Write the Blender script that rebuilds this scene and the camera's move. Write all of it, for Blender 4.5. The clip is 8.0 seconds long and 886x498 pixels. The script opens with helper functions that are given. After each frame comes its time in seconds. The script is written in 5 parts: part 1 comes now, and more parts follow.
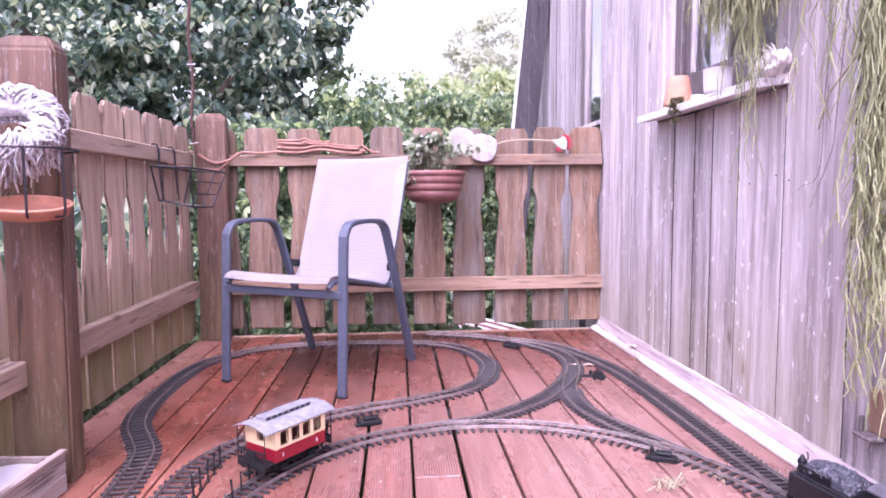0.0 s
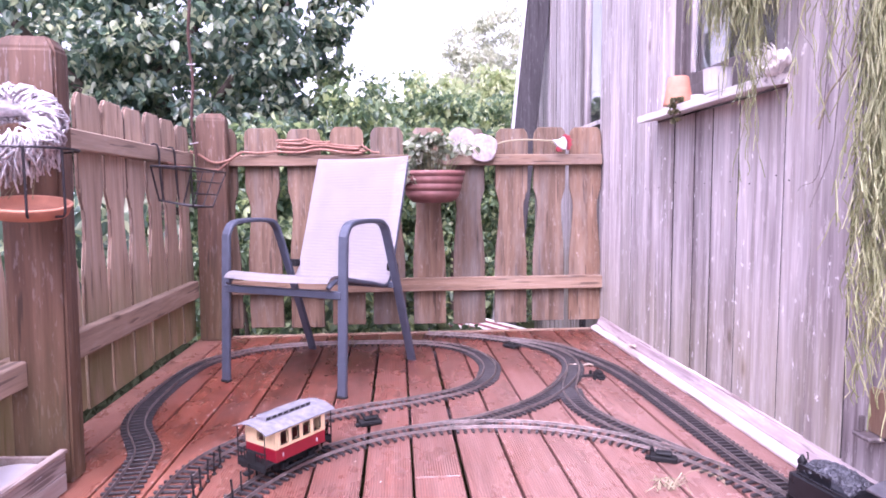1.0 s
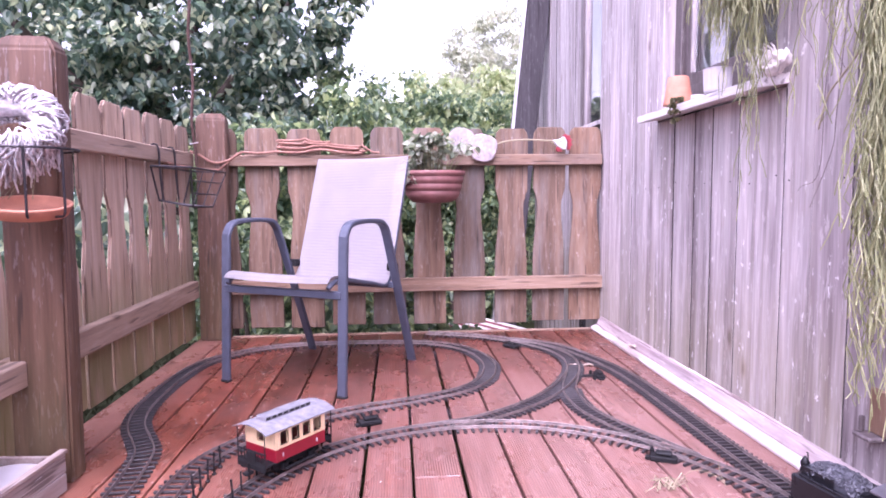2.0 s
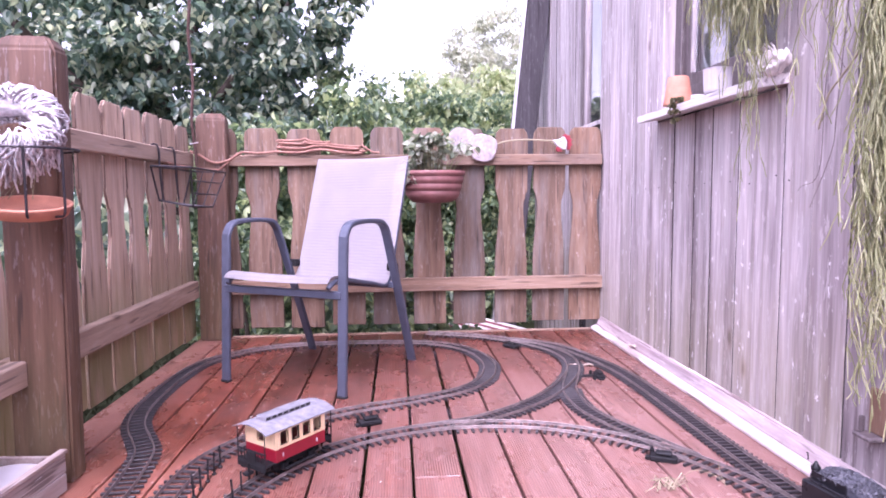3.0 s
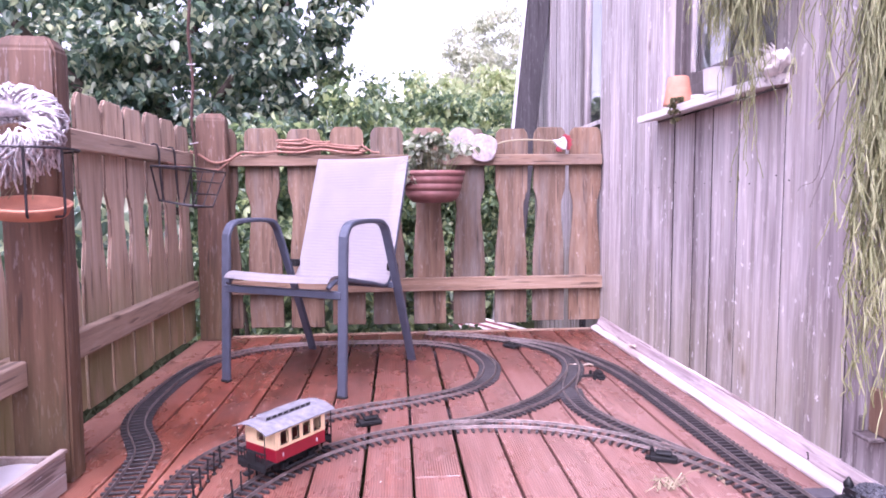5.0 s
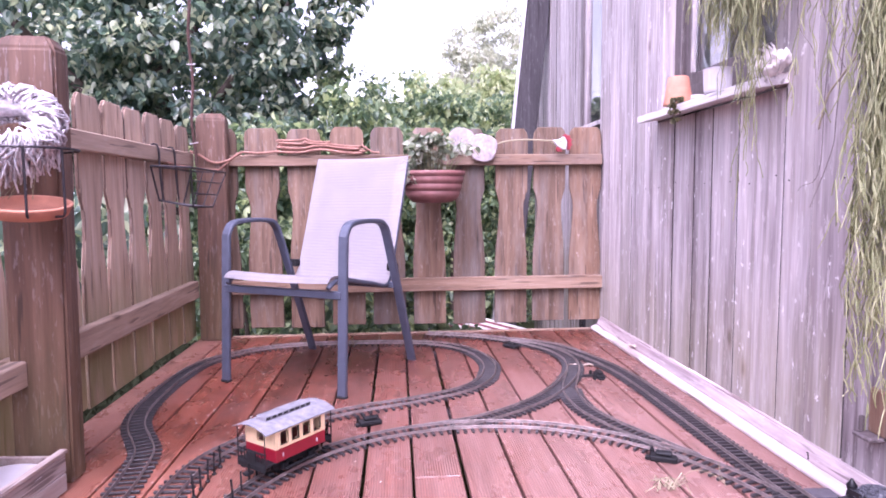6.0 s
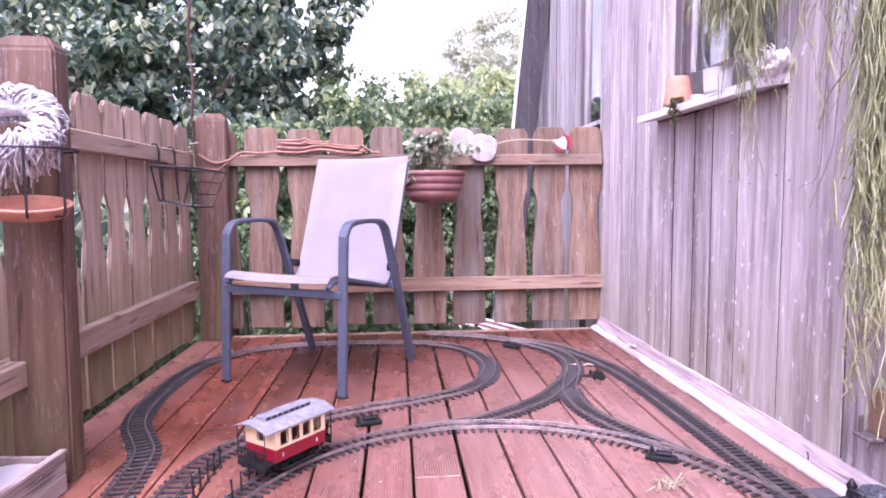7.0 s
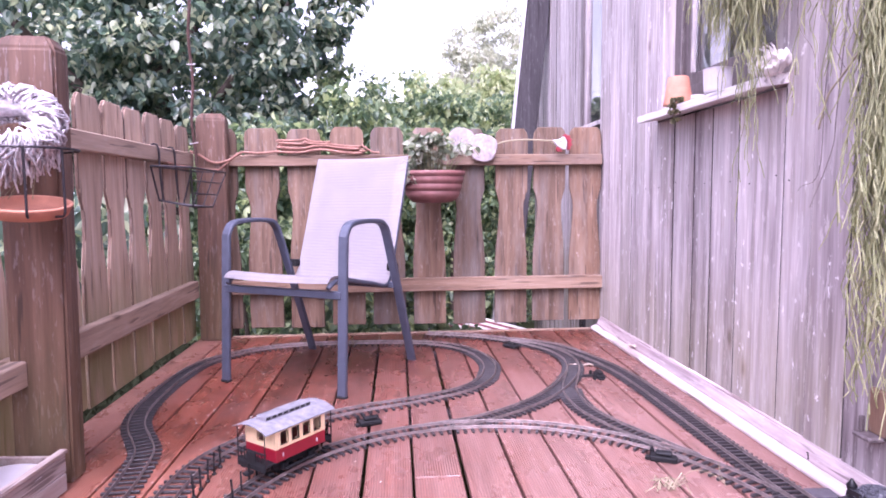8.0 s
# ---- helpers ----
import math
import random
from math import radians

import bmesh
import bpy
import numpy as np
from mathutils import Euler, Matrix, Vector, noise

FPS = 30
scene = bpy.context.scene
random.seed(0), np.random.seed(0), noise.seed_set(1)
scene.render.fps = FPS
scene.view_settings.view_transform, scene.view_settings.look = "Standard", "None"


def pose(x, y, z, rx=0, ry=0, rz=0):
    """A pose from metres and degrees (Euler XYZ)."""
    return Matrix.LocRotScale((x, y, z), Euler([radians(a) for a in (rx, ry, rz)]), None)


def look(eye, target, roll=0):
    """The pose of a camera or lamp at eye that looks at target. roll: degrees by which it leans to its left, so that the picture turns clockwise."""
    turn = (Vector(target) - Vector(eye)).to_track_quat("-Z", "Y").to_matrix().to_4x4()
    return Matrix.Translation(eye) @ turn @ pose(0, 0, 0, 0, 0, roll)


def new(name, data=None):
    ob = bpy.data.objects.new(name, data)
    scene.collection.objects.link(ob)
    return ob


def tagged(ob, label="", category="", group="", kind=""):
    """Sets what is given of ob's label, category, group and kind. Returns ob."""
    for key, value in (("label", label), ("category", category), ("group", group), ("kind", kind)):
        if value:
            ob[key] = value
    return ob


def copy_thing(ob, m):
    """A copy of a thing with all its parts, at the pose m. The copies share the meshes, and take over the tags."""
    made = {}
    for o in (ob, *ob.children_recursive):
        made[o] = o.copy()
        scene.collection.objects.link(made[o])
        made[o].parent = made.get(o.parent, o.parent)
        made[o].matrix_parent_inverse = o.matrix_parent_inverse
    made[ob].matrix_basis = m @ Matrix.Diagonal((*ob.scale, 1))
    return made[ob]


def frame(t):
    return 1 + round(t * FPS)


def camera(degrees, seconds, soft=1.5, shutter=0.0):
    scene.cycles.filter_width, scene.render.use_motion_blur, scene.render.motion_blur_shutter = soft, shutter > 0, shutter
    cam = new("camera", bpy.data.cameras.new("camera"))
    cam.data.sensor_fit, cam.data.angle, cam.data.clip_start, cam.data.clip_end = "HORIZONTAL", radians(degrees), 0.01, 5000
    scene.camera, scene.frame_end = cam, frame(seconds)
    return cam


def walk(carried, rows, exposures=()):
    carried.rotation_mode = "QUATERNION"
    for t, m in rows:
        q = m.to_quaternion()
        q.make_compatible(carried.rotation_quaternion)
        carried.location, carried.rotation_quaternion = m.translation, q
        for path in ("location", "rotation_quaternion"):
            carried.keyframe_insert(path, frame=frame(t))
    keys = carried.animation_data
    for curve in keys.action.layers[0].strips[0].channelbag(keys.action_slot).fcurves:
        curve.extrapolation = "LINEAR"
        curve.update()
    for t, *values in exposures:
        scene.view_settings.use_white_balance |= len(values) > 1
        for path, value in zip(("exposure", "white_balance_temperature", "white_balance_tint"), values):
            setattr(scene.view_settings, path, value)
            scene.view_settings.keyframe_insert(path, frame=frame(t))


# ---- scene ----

# ---------- camera: it stands still on the terrace ----------
cam = camera(70.96, 8.0, soft=1.8)
VIEW = look((0, 0, 0.70), (0.2187, 2.981, 0.443), -0.479)
walk(cam, [(0.0, VIEW), (8.0, VIEW)], exposures=[(0.0, 2.0, 5750, 46), (1.1, 1.99, 5750, 46), (1.6, 1.94, 5750, 46), (3.0, 1.9, 5750, 46), (8.0, 1.9, 5750, 46)])

# ---------- world and light: bright overcast day ----------
world = bpy.data.worlds.new("sky")
scene.world = world
world.use_nodes = True
wn, wl = world.node_tree.nodes, world.node_tree.links
wn.clear()
sky = wn.new("ShaderNodeTexSky")
sky.sky_type, sky.sun_disc = "NISHITA", False
sky.sun_elevation, sky.sun_rotation = radians(57), radians(201)
sky.air_density, sky.dust_density, sky.ozone_density = 1.0, 3.0, 1.0
grey = wn.new("ShaderNodeRGBToBW")
veil = wn.new("ShaderNodeMixRGB")
veil.inputs[0].default_value = 0.8
back = wn.new("ShaderNodeBackground")
back.inputs[1].default_value = 0.22
wout = wn.new("ShaderNodeOutputWorld")
wl.new(sky.outputs[0], grey.inputs[0])
wl.new(sky.outputs[0], veil.inputs[1])
wl.new(grey.outputs[0], veil.inputs[2])
wl.new(veil.outputs[0], back.inputs[0])
wl.new(back.outputs[0], wout.inputs[0])

sun = new("sun", bpy.data.lights.new("sun", "SUN"))
sun.data.energy, sun.data.angle, sun.data.color = 1.05, radians(50), (1.0, 0.97, 0.93)
SUN_EL, SUN_AZ = radians(57), radians(201)
sun.matrix_world = look((math.sin(SUN_AZ) * 8 * math.cos(SUN_EL), math.cos(SUN_AZ) * 8 * math.cos(SUN_EL), 8 * math.sin(SUN_EL)), (0, 0, 0))


# ---------- materials ----------
def material(name):
    m = bpy.data.materials.new(name)
    m.use_nodes = True
    return m, m.node_tree.nodes, m.node_tree.links, m.node_tree.nodes["Principled BSDF"]


def ramp(n, l, source, stops):
    r = n.new("ShaderNodeValToRGB")
    e = r.color_ramp.elements
    while len(e) < len(stops):
        e.new(0.5)
    for el, (p, c) in zip(e, stops):
        el.position, el.color = p, (*c, 1)
    l.new(source, r.inputs[0])
    return r.outputs[0]


def blend(n, l, mode, fac, a, b):
    m = n.new("ShaderNodeMixRGB")
    m.blend_type = mode
    for s, v in zip(m.inputs, (fac, a, b)):
        if isinstance(v, bpy.types.NodeSocket):
            l.new(v, s)
        elif isinstance(v, tuple):
            s.default_value = (*v, 1)
        else:
            s.default_value = v
    return m.outputs[0]


def coords(n, l, scale, shift=True):
    """Object space, stretched by scale, moved at random from object to object."""
    tc, mp = n.new("ShaderNodeTexCoord"), n.new("ShaderNodeMapping")
    mp.inputs["Scale"].default_value = scale
    l.new(tc.outputs["Object"], mp.inputs["Vector"])
    if shift:
        info, mul = n.new("ShaderNodeObjectInfo"), n.new("ShaderNodeMath")
        mul.operation = "MULTIPLY"
        mul.inputs[1].default_value = 37.0
        l.new(info.outputs["Random"], mul.inputs[0])
        l.new(mul.outputs[0], mp.inputs["Location"])
    return mp.outputs[0]


def noise_tex(n, l, vec, scale, detail=4.0, rough=0.55, out="Fac"):
    t = n.new("ShaderNodeTexNoise")
    t.inputs["Scale"].default_value, t.inputs["Detail"].default_value, t.inputs["Roughness"].default_value = scale, detail, rough
    l.new(vec, t.inputs["Vector"])
    return t.outputs[out]


def bump(n, l, b, height, strength, distance):
    k = n.new("ShaderNodeBump")
    k.inputs["Strength"].default_value, k.inputs["Distance"].default_value = strength, distance
    l.new(height, k.inputs["Height"])
    l.new(k.outputs[0], b.inputs["Normal"])
    return k


def wood(name, dark, mid, light, axis="z", rough=0.7, stain=(0.06, 0.05, 0.045), stain_amount=0.5, spread=0.25, knots=True, relief=0.6, flecks=0.09, algae=0.0, grain_scale=150, depth=0.6, splits=0.8, drips=0.0, streaks=0.4, hue=0.0):
    """Weathered timber with its grain along one axis."""
    m, n, l, b = material(name)
    stretch = {"x": (0.06, 1, 1), "y": (1, 0.06, 1), "z": (1, 1, 0.06)}[axis]
    soft = {"x": (0.2, 1, 1), "y": (1, 0.2, 1), "z": (1, 1, 0.2)}[axis]
    v = coords(n, l, stretch)
    grain = noise_tex(n, l, v, grain_scale, 6, 0.6)
    bands = noise_tex(n, l, v, 32, 3, 0.6)
    col = ramp(n, l, bands, [(0.28, dark), (0.5, mid), (0.75, light)])
    fine = ramp(n, l, grain, [(0.3, (0.72,) * 3), (0.62, (1.1,) * 3)])
    col = blend(n, l, "MULTIPLY", depth, col, fine)
    wide = noise_tex(n, l, v, 11, 4, 0.65)
    col = blend(n, l, "MULTIPLY", streaks, col, ramp(n, l, wide, [(0.36, (0.52, 0.48, 0.5)), (0.5, (1, 1, 1)), (0.68, (1.14, 1.14, 1.14))]))
    fleck = noise_tex(n, l, coords(n, l, soft), 75, 3, 0.7)
    col = blend(n, l, "MIX", ramp(n, l, fleck, [(0.585, (0, 0, 0)), (0.63, (flecks,) * 3)]), col, (0.62, 0.58, 0.58))
    split = noise_tex(n, l, v, 60, 2, 0.5)
    col = blend(n, l, "MULTIPLY", splits, col, ramp(n, l, split, [(0.31, (0.3, 0.27, 0.26)), (0.37, (1, 1, 1))]))
    blot = noise_tex(n, l, coords(n, l, soft), 9, 5, 0.65)
    mask = ramp(n, l, blot, [(0.5, (0, 0, 0)), (0.72, (1, 1, 1))])
    fac = n.new("ShaderNodeMath")
    fac.operation = "MULTIPLY"
    fac.inputs[1].default_value = stain_amount
    l.new(mask, fac.inputs[0])
    col = blend(n, l, "MIX", fac.outputs[0], col, stain)
    if knots:
        vo = n.new("ShaderNodeTexVoronoi")
        vo.inputs["Scale"].default_value = 5.5
        l.new(coords(n, l, {"x": (0.45, 1, 1), "y": (1, 0.45, 1), "z": (1, 1, 0.45)}[axis]), vo.inputs["Vector"])
        spot = ramp(n, l, vo.outputs["Distance"], [(0.035, (0.3, 0.25, 0.22)), (0.075, (0.8, 0.74, 0.7)), (0.12, (1, 1, 1))])
        col = blend(n, l, "MULTIPLY", 0.8, col, spot)
    if algae:
        tc, sep = n.new("ShaderNodeTexCoord"), n.new("ShaderNodeSeparateXYZ")
        l.new(tc.outputs["Object"], sep.inputs[0])
        low = ramp(n, l, sep.outputs["Z"], [(0.16, (algae,) * 3), (0.5, (0, 0, 0))])
        patch = ramp(n, l, noise_tex(n, l, coords(n, l, soft), 16, 5, 0.7), [(0.3, (0.25,) * 3), (0.55, (1, 1, 1))])
        col = blend(n, l, "MIX", blend(n, l, "MULTIPLY", 1.0, low, patch), col, (0.23, 0.2, 0.07))
    if drips:
        vd = n.new("ShaderNodeTexVoronoi")
        vd.inputs["Scale"].default_value = 32.0
        warp = noise_tex(n, l, coords(n, l, (1, 1, 1)), 60, 3, 0.6, "Color")
        l.new(blend(n, l, "ADD", 0.03, coords(n, l, {"x": (0.42, 1, 1), "y": (1, 0.42, 1), "z": (1, 1, 0.42)}[axis]), warp), vd.inputs["Vector"])
        few = n.new("ShaderNodeSeparateColor")
        l.new(vd.outputs["Color"], few.inputs[0])
        dot = ramp(n, l, vd.outputs["Distance"], [(0.04, (drips,) * 3), (0.19, (0, 0, 0))])
        col = blend(n, l, "MIX", blend(n, l, "MULTIPLY", 1.0, dot, ramp(n, l, few.outputs[0], [(0.62, (0, 0, 0)), (0.66, (1, 1, 1))])), col, (0.75, 0.72, 0.74))
    info = n.new("ShaderNodeObjectInfo")
    tone = ramp(n, l, info.outputs["Random"], [(0, tuple((1 - spread) * (1 + hue * k) for k in (-1, 0, 1))), (1, tuple((1 + spread * 0.6) * (1 + hue * k) for k in (1, 0, -1)))])
    col = blend(n, l, "MULTIPLY", 1.0, col, tone)
    l.new(col, b.inputs["Base Color"])
    b.inputs["Roughness"].default_value = rough
    bump(n, l, b, grain, relief, 0.002)
    return m


def plain(name, color, rough=0.5, metal=0.0, vary=0.25, scale=40.0, relief=0.1, dist=0.001, transmission=0.0):
    """A painted, plastic or metal surface with faint dirt."""
    m, n, l, b = material(name)
    v = coords(n, l, (1, 1, 1))
    a = noise_tex(n, l, v, scale, 4)
    big = noise_tex(n, l, v, scale * 0.15, 4, 0.65)
    col = blend(n, l, "MULTIPLY", 1.0, color, ramp(n, l, a, [(0.3, (1 - vary,) * 3), (0.7, (1 + vary * 0.4,) * 3)]))
    col = blend(n, l, "MULTIPLY", 1.0, col, ramp(n, l, big, [(0.3, (1 - vary,) * 3), (0.65, (1.05,) * 3)]))
    l.new(col, b.inputs["Base Color"])
    r = ramp(n, l, big, [(0.3, (min(1, rough * 1.25),) * 3), (0.7, (rough * 0.85,) * 3)])
    l.new(r, b.inputs["Roughness"])
    b.inputs["Metallic"].default_value = metal
    bump(n, l, b, a, relief, dist)
    return m


def leafy(name, low, mid, high, sheen=0.35, through_light=0.35):
    """Leaves: colour from leaf to leaf, some light shining through."""
    m, n, l, b = material(name)
    geo = n.new("ShaderNodeNewGeometry")
    col = ramp(n, l, geo.outputs["Random Per Island"], [(0.0, low), (0.55, mid), (1.0, high)])
    l.new(col, b.inputs["Base Color"])
    b.inputs["Roughness"].default_value = sheen
    tr = n.new("ShaderNodeBsdfTranslucent")
    l.new(blend(n, l, "MULTIPLY", 1.0, col, (1.3, 1.3, 1.0)), tr.inputs["Color"])
    mix = n.new("ShaderNodeMixShader")
    mix.inputs[0].default_value = through_light
    l.new(b.outputs[0], mix.inputs[1])
    l.new(tr.outputs[0], mix.inputs[2])
    l.new(mix.outputs[0], n["Material Output"].inputs["Surface"])
    return m


def deck_wood():
    """Red-brown oiled decking, ribbed along its length, damp and worn."""
    m, n, l, b = material("deck_wood")
    v = coords(n, l, (1, 0.07, 1))
    grain = noise_tex(n, l, v, 120, 5, 0.6)
    bands = noise_tex(n, l, v, 22, 3, 0.6)
    col = ramp(n, l, bands, [(0.25, (0.074, 0.018, 0.01)), (0.5, (0.142, 0.036, 0.02)), (0.78, (0.235, 0.071, 0.043))])
    col = blend(n, l, "MULTIPLY", 0.7, col, ramp(n, l, grain, [(0.3, (0.65,) * 3), (0.65, (1.1,) * 3)]))
    flat = coords(n, l, (1, 0.5, 1))
    worn = noise_tex(n, l, flat, 6, 6, 0.68)
    pale = ramp(n, l, worn, [(0.55, (0, 0, 0)), (0.78, (0.3, 0.3, 0.3))])
    col = blend(n, l, "MIX", pale, col, (0.36, 0.2, 0.18))
    dirt = noise_tex(n, l, coords(n, l, (1, 0.8, 1)), 14, 6, 0.7)
    col = blend(n, l, "MULTIPLY", 0.8, col, ramp(n, l, dirt, [(0.34, (0.4, 0.37, 0.35)), (0.52, (1, 1, 1))]))
    scuff = noise_tex(n, l, coords(n, l, (1, 0.35, 1)), 55, 5, 0.75)
    col = blend(n, l, "MIX", ramp(n, l, scuff, [(0.61, (0, 0, 0)), (0.7, (0.4,) * 3)]), col, (0.5, 0.36, 0.33))
    info = n.new("ShaderNodeObjectInfo")
    col = blend(n, l, "MULTIPLY", 1.0, col, ramp(n, l, info.outputs["Random"], [(0, (0.66, 0.63, 0.63)), (1, (1.3, 1.27, 1.27))]))
    # ragged pale patch by the house wall: wet sky sheen painted into the boards
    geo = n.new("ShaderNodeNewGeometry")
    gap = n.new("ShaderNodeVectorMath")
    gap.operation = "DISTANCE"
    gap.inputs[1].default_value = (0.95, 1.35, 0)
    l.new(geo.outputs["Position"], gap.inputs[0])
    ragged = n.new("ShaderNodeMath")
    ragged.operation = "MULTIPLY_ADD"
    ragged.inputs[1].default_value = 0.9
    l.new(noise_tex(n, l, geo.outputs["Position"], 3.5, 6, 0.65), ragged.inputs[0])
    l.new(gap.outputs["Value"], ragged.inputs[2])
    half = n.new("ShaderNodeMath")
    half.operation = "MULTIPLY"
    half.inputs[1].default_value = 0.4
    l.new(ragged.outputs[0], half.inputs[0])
    sky_sheen = ramp(n, l, half.outputs[0], [(0.4, (0.85,) * 3), (0.6, (0.5,) * 3), (0.85, (0.03,) * 3)])
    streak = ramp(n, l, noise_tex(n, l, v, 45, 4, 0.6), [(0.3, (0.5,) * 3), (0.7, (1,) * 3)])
    col = blend(n, l, "MIX", blend(n, l, "MULTIPLY", 1.0, sky_sheen, streak), col, (0.34, 0.195, 0.17))
    # ragged pale band along the side fence
    px = n.new("ShaderNodeSeparateXYZ")
    l.new(geo.outputs["Position"], px.inputs[0])
    wob = n.new("ShaderNodeMath")
    wob.operation = "MULTIPLY_ADD"
    wob.inputs[1].default_value = 0.35
    l.new(noise_tex(n, l, geo.outputs["Position"], 5, 6, 0.65), wob.inputs[0])
    l.new(px.outputs["X"], wob.inputs[2])
    shift = n.new("ShaderNodeMath")
    shift.operation = "ADD"
    shift.inputs[1].default_value = 1.0
    l.new(wob.outputs[0], shift.inputs[0])
    col = blend(n, l, "MIX", ramp(n, l, shift.outputs[0], [(0.17, (0.8,) * 3), (0.27, (0.5,) * 3), (0.42, (0, 0, 0))]), col, (0.5, 0.25, 0.19))
    # ragged pale orange patch near the crate
    gap = n.new("ShaderNodeVectorMath")
    gap.operation = "DISTANCE"
    gap.inputs[1].default_value = (-0.66, 1.4, 0)
    l.new(geo.outputs["Position"], gap.inputs[0])
    edge = n.new("ShaderNodeMath")
    edge.operation = "MULTIPLY_ADD"
    edge.inputs[1].default_value = 0.4
    l.new(noise_tex(n, l, geo.outputs["Position"], 6, 6, 0.65), edge.inputs[0])
    l.new(gap.outputs["Value"], edge.inputs[2])
    col = blend(n, l, "MIX", ramp(n, l, edge.outputs[0], [(0.3, (0.45,) * 3), (0.46, (0.22,) * 3), (0.62, (0, 0, 0))]), col, (0.5, 0.2, 0.13))
    tc, wv = n.new("ShaderNodeTexCoord"), n.new("ShaderNodeTexWave")
    wv.wave_type, wv.bands_direction = "BANDS", "X"
    wv.inputs["Scale"].default_value, wv.inputs["Distortion"].default_value = 48.0, 0.0
    l.new(tc.outputs["Object"], wv.inputs["Vector"])
    col = blend(n, l, "MULTIPLY", 1.0, col, ramp(n, l, wv.outputs["Fac"], [(0.1, (0.8,) * 3), (0.5, (1.04,) * 3)]))
    l.new(col, b.inputs["Base Color"])
    l.new(ramp(n, l, worn, [(0.35, (0.16,) * 3), (0.7, (0.46,) * 3)]), b.inputs["Roughness"])
    h = blend(n, l, "ADD", 0.35, wv.outputs["Fac"], grain)
    bump(n, l, b, h, 0.5, 0.0018)
    return m


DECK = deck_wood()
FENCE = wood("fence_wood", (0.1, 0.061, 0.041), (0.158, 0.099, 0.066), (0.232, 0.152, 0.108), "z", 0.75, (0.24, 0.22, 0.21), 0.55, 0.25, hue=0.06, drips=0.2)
# side boards and y rails: fence timber lightened, brighter light put into the colour
FENCE_SIDE_LIT = wood("side_fence_wood_lit", (0.37, 0.25, 0.18), (0.53, 0.378, 0.275), (0.65, 0.495, 0.39), "z", 0.75, (0.24, 0.22, 0.2), 0.5, 0.25, algae=0.8)
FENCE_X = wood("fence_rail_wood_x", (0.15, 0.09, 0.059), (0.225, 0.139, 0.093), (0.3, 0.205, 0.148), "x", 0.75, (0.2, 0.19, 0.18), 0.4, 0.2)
FENCE_Y_LIT = wood("fence_rail_wood_y_lit", (0.3, 0.205, 0.15), (0.42, 0.295, 0.215), (0.53, 0.39, 0.3), "y", 0.75, (0.22, 0.2, 0.19), 0.4, 0.2)
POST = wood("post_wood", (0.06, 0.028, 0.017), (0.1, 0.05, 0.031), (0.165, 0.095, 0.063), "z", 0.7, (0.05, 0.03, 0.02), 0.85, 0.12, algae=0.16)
GREYWOOD = wood("weathered_grey_wood", (0.275, 0.24, 0.242), (0.395, 0.353, 0.356), (0.52, 0.474, 0.478), "z", 0.8, (0.26, 0.225, 0.19), 0.5, 0.16, flecks=0.35, grain_scale=80, depth=0.75, algae=0.3, splits=0.35, drips=0.9, streaks=1.0)
DARK_GREYWOOD = wood("dark_grey_wood", (0.15, 0.125, 0.128), (0.25, 0.215, 0.22), (0.36, 0.32, 0.325), "z", 0.8, (0.09, 0.07, 0.065), 0.7, 0.15, flecks=0.3, grain_scale=80, depth=0.8, splits=0.6, drips=0.4, streaks=1.0)
BROWNWOOD = wood("brown_window_wood", (0.075, 0.058, 0.06), (0.105, 0.084, 0.086), (0.145, 0.12, 0.12), "z", 0.55, (0.16, 0.14, 0.13), 0.3, 0.15, False, flecks=0.1)
DARKWOOD = wood("dark_stained_wood", (0.02, 0.017, 0.02), (0.035, 0.03, 0.035), (0.055, 0.049, 0.055), "z", 0.8, (0.035, 0.032, 0.032), 0.3, 0.15, False, flecks=0.05)
WHITEWOOD = wood("white_painted_wood", (0.38, 0.32, 0.31), (0.54, 0.48, 0.48), (0.66, 0.61, 0.61), "y", 0.5, (0.3, 0.22, 0.2), 0.75, 0.08, False, 0.3)
PINKWOOD = wood("stained_white_paint", (0.36, 0.27, 0.28), (0.48, 0.4, 0.41), (0.6, 0.54, 0.55), "y", 0.55, (0.22, 0.17, 0.16), 0.85, 0.08, False, 0.3, flecks=0.3, streaks=1.0)
CRATEWOOD = wood("whitewashed_crate_wood", (0.3, 0.22, 0.19), (0.42, 0.34, 0.31), (0.52, 0.45, 0.42), "y", 0.75, (0.24, 0.16, 0.12), 0.5, 0.2)
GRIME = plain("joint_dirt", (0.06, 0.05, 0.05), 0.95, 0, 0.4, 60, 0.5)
SILLWOOD = wood("white_sill_paint", (0.74, 0.7, 0.7), (0.84, 0.81, 0.81), (0.88, 0.86, 0.86), "y", 0.5, (0.6, 0.52, 0.5), 0.3, 0.05, False, 0.3)
PLATEGREY = plain("mid_grey_plastic", (0.085, 0.08, 0.095), 0.55, 0, 0.3, 60)
BLACK = plain("black_plastic", (0.014, 0.014, 0.016), 0.62, 0, 0.3, 60)
SLEEPER = plain("dark_sleeper_plastic", (0.042, 0.037, 0.042), 0.45, 0, 0.4, 90)
SLEEPER.node_tree.nodes["Principled BSDF"].inputs["Specular IOR Level"].default_value = 0.5
RAIL = plain("weathered_brass_rail", (0.34, 0.285, 0.275), 0.36, 0.6, 0.35, 60)
STEEL = plain("grey_blue_coated_steel", (0.076, 0.086, 0.122), 0.38, 0.2, 0.15, 30, 0.05)
WIRE = plain("dark_wire", (0.035, 0.03, 0.035), 0.5, 0.6, 0.3, 80)
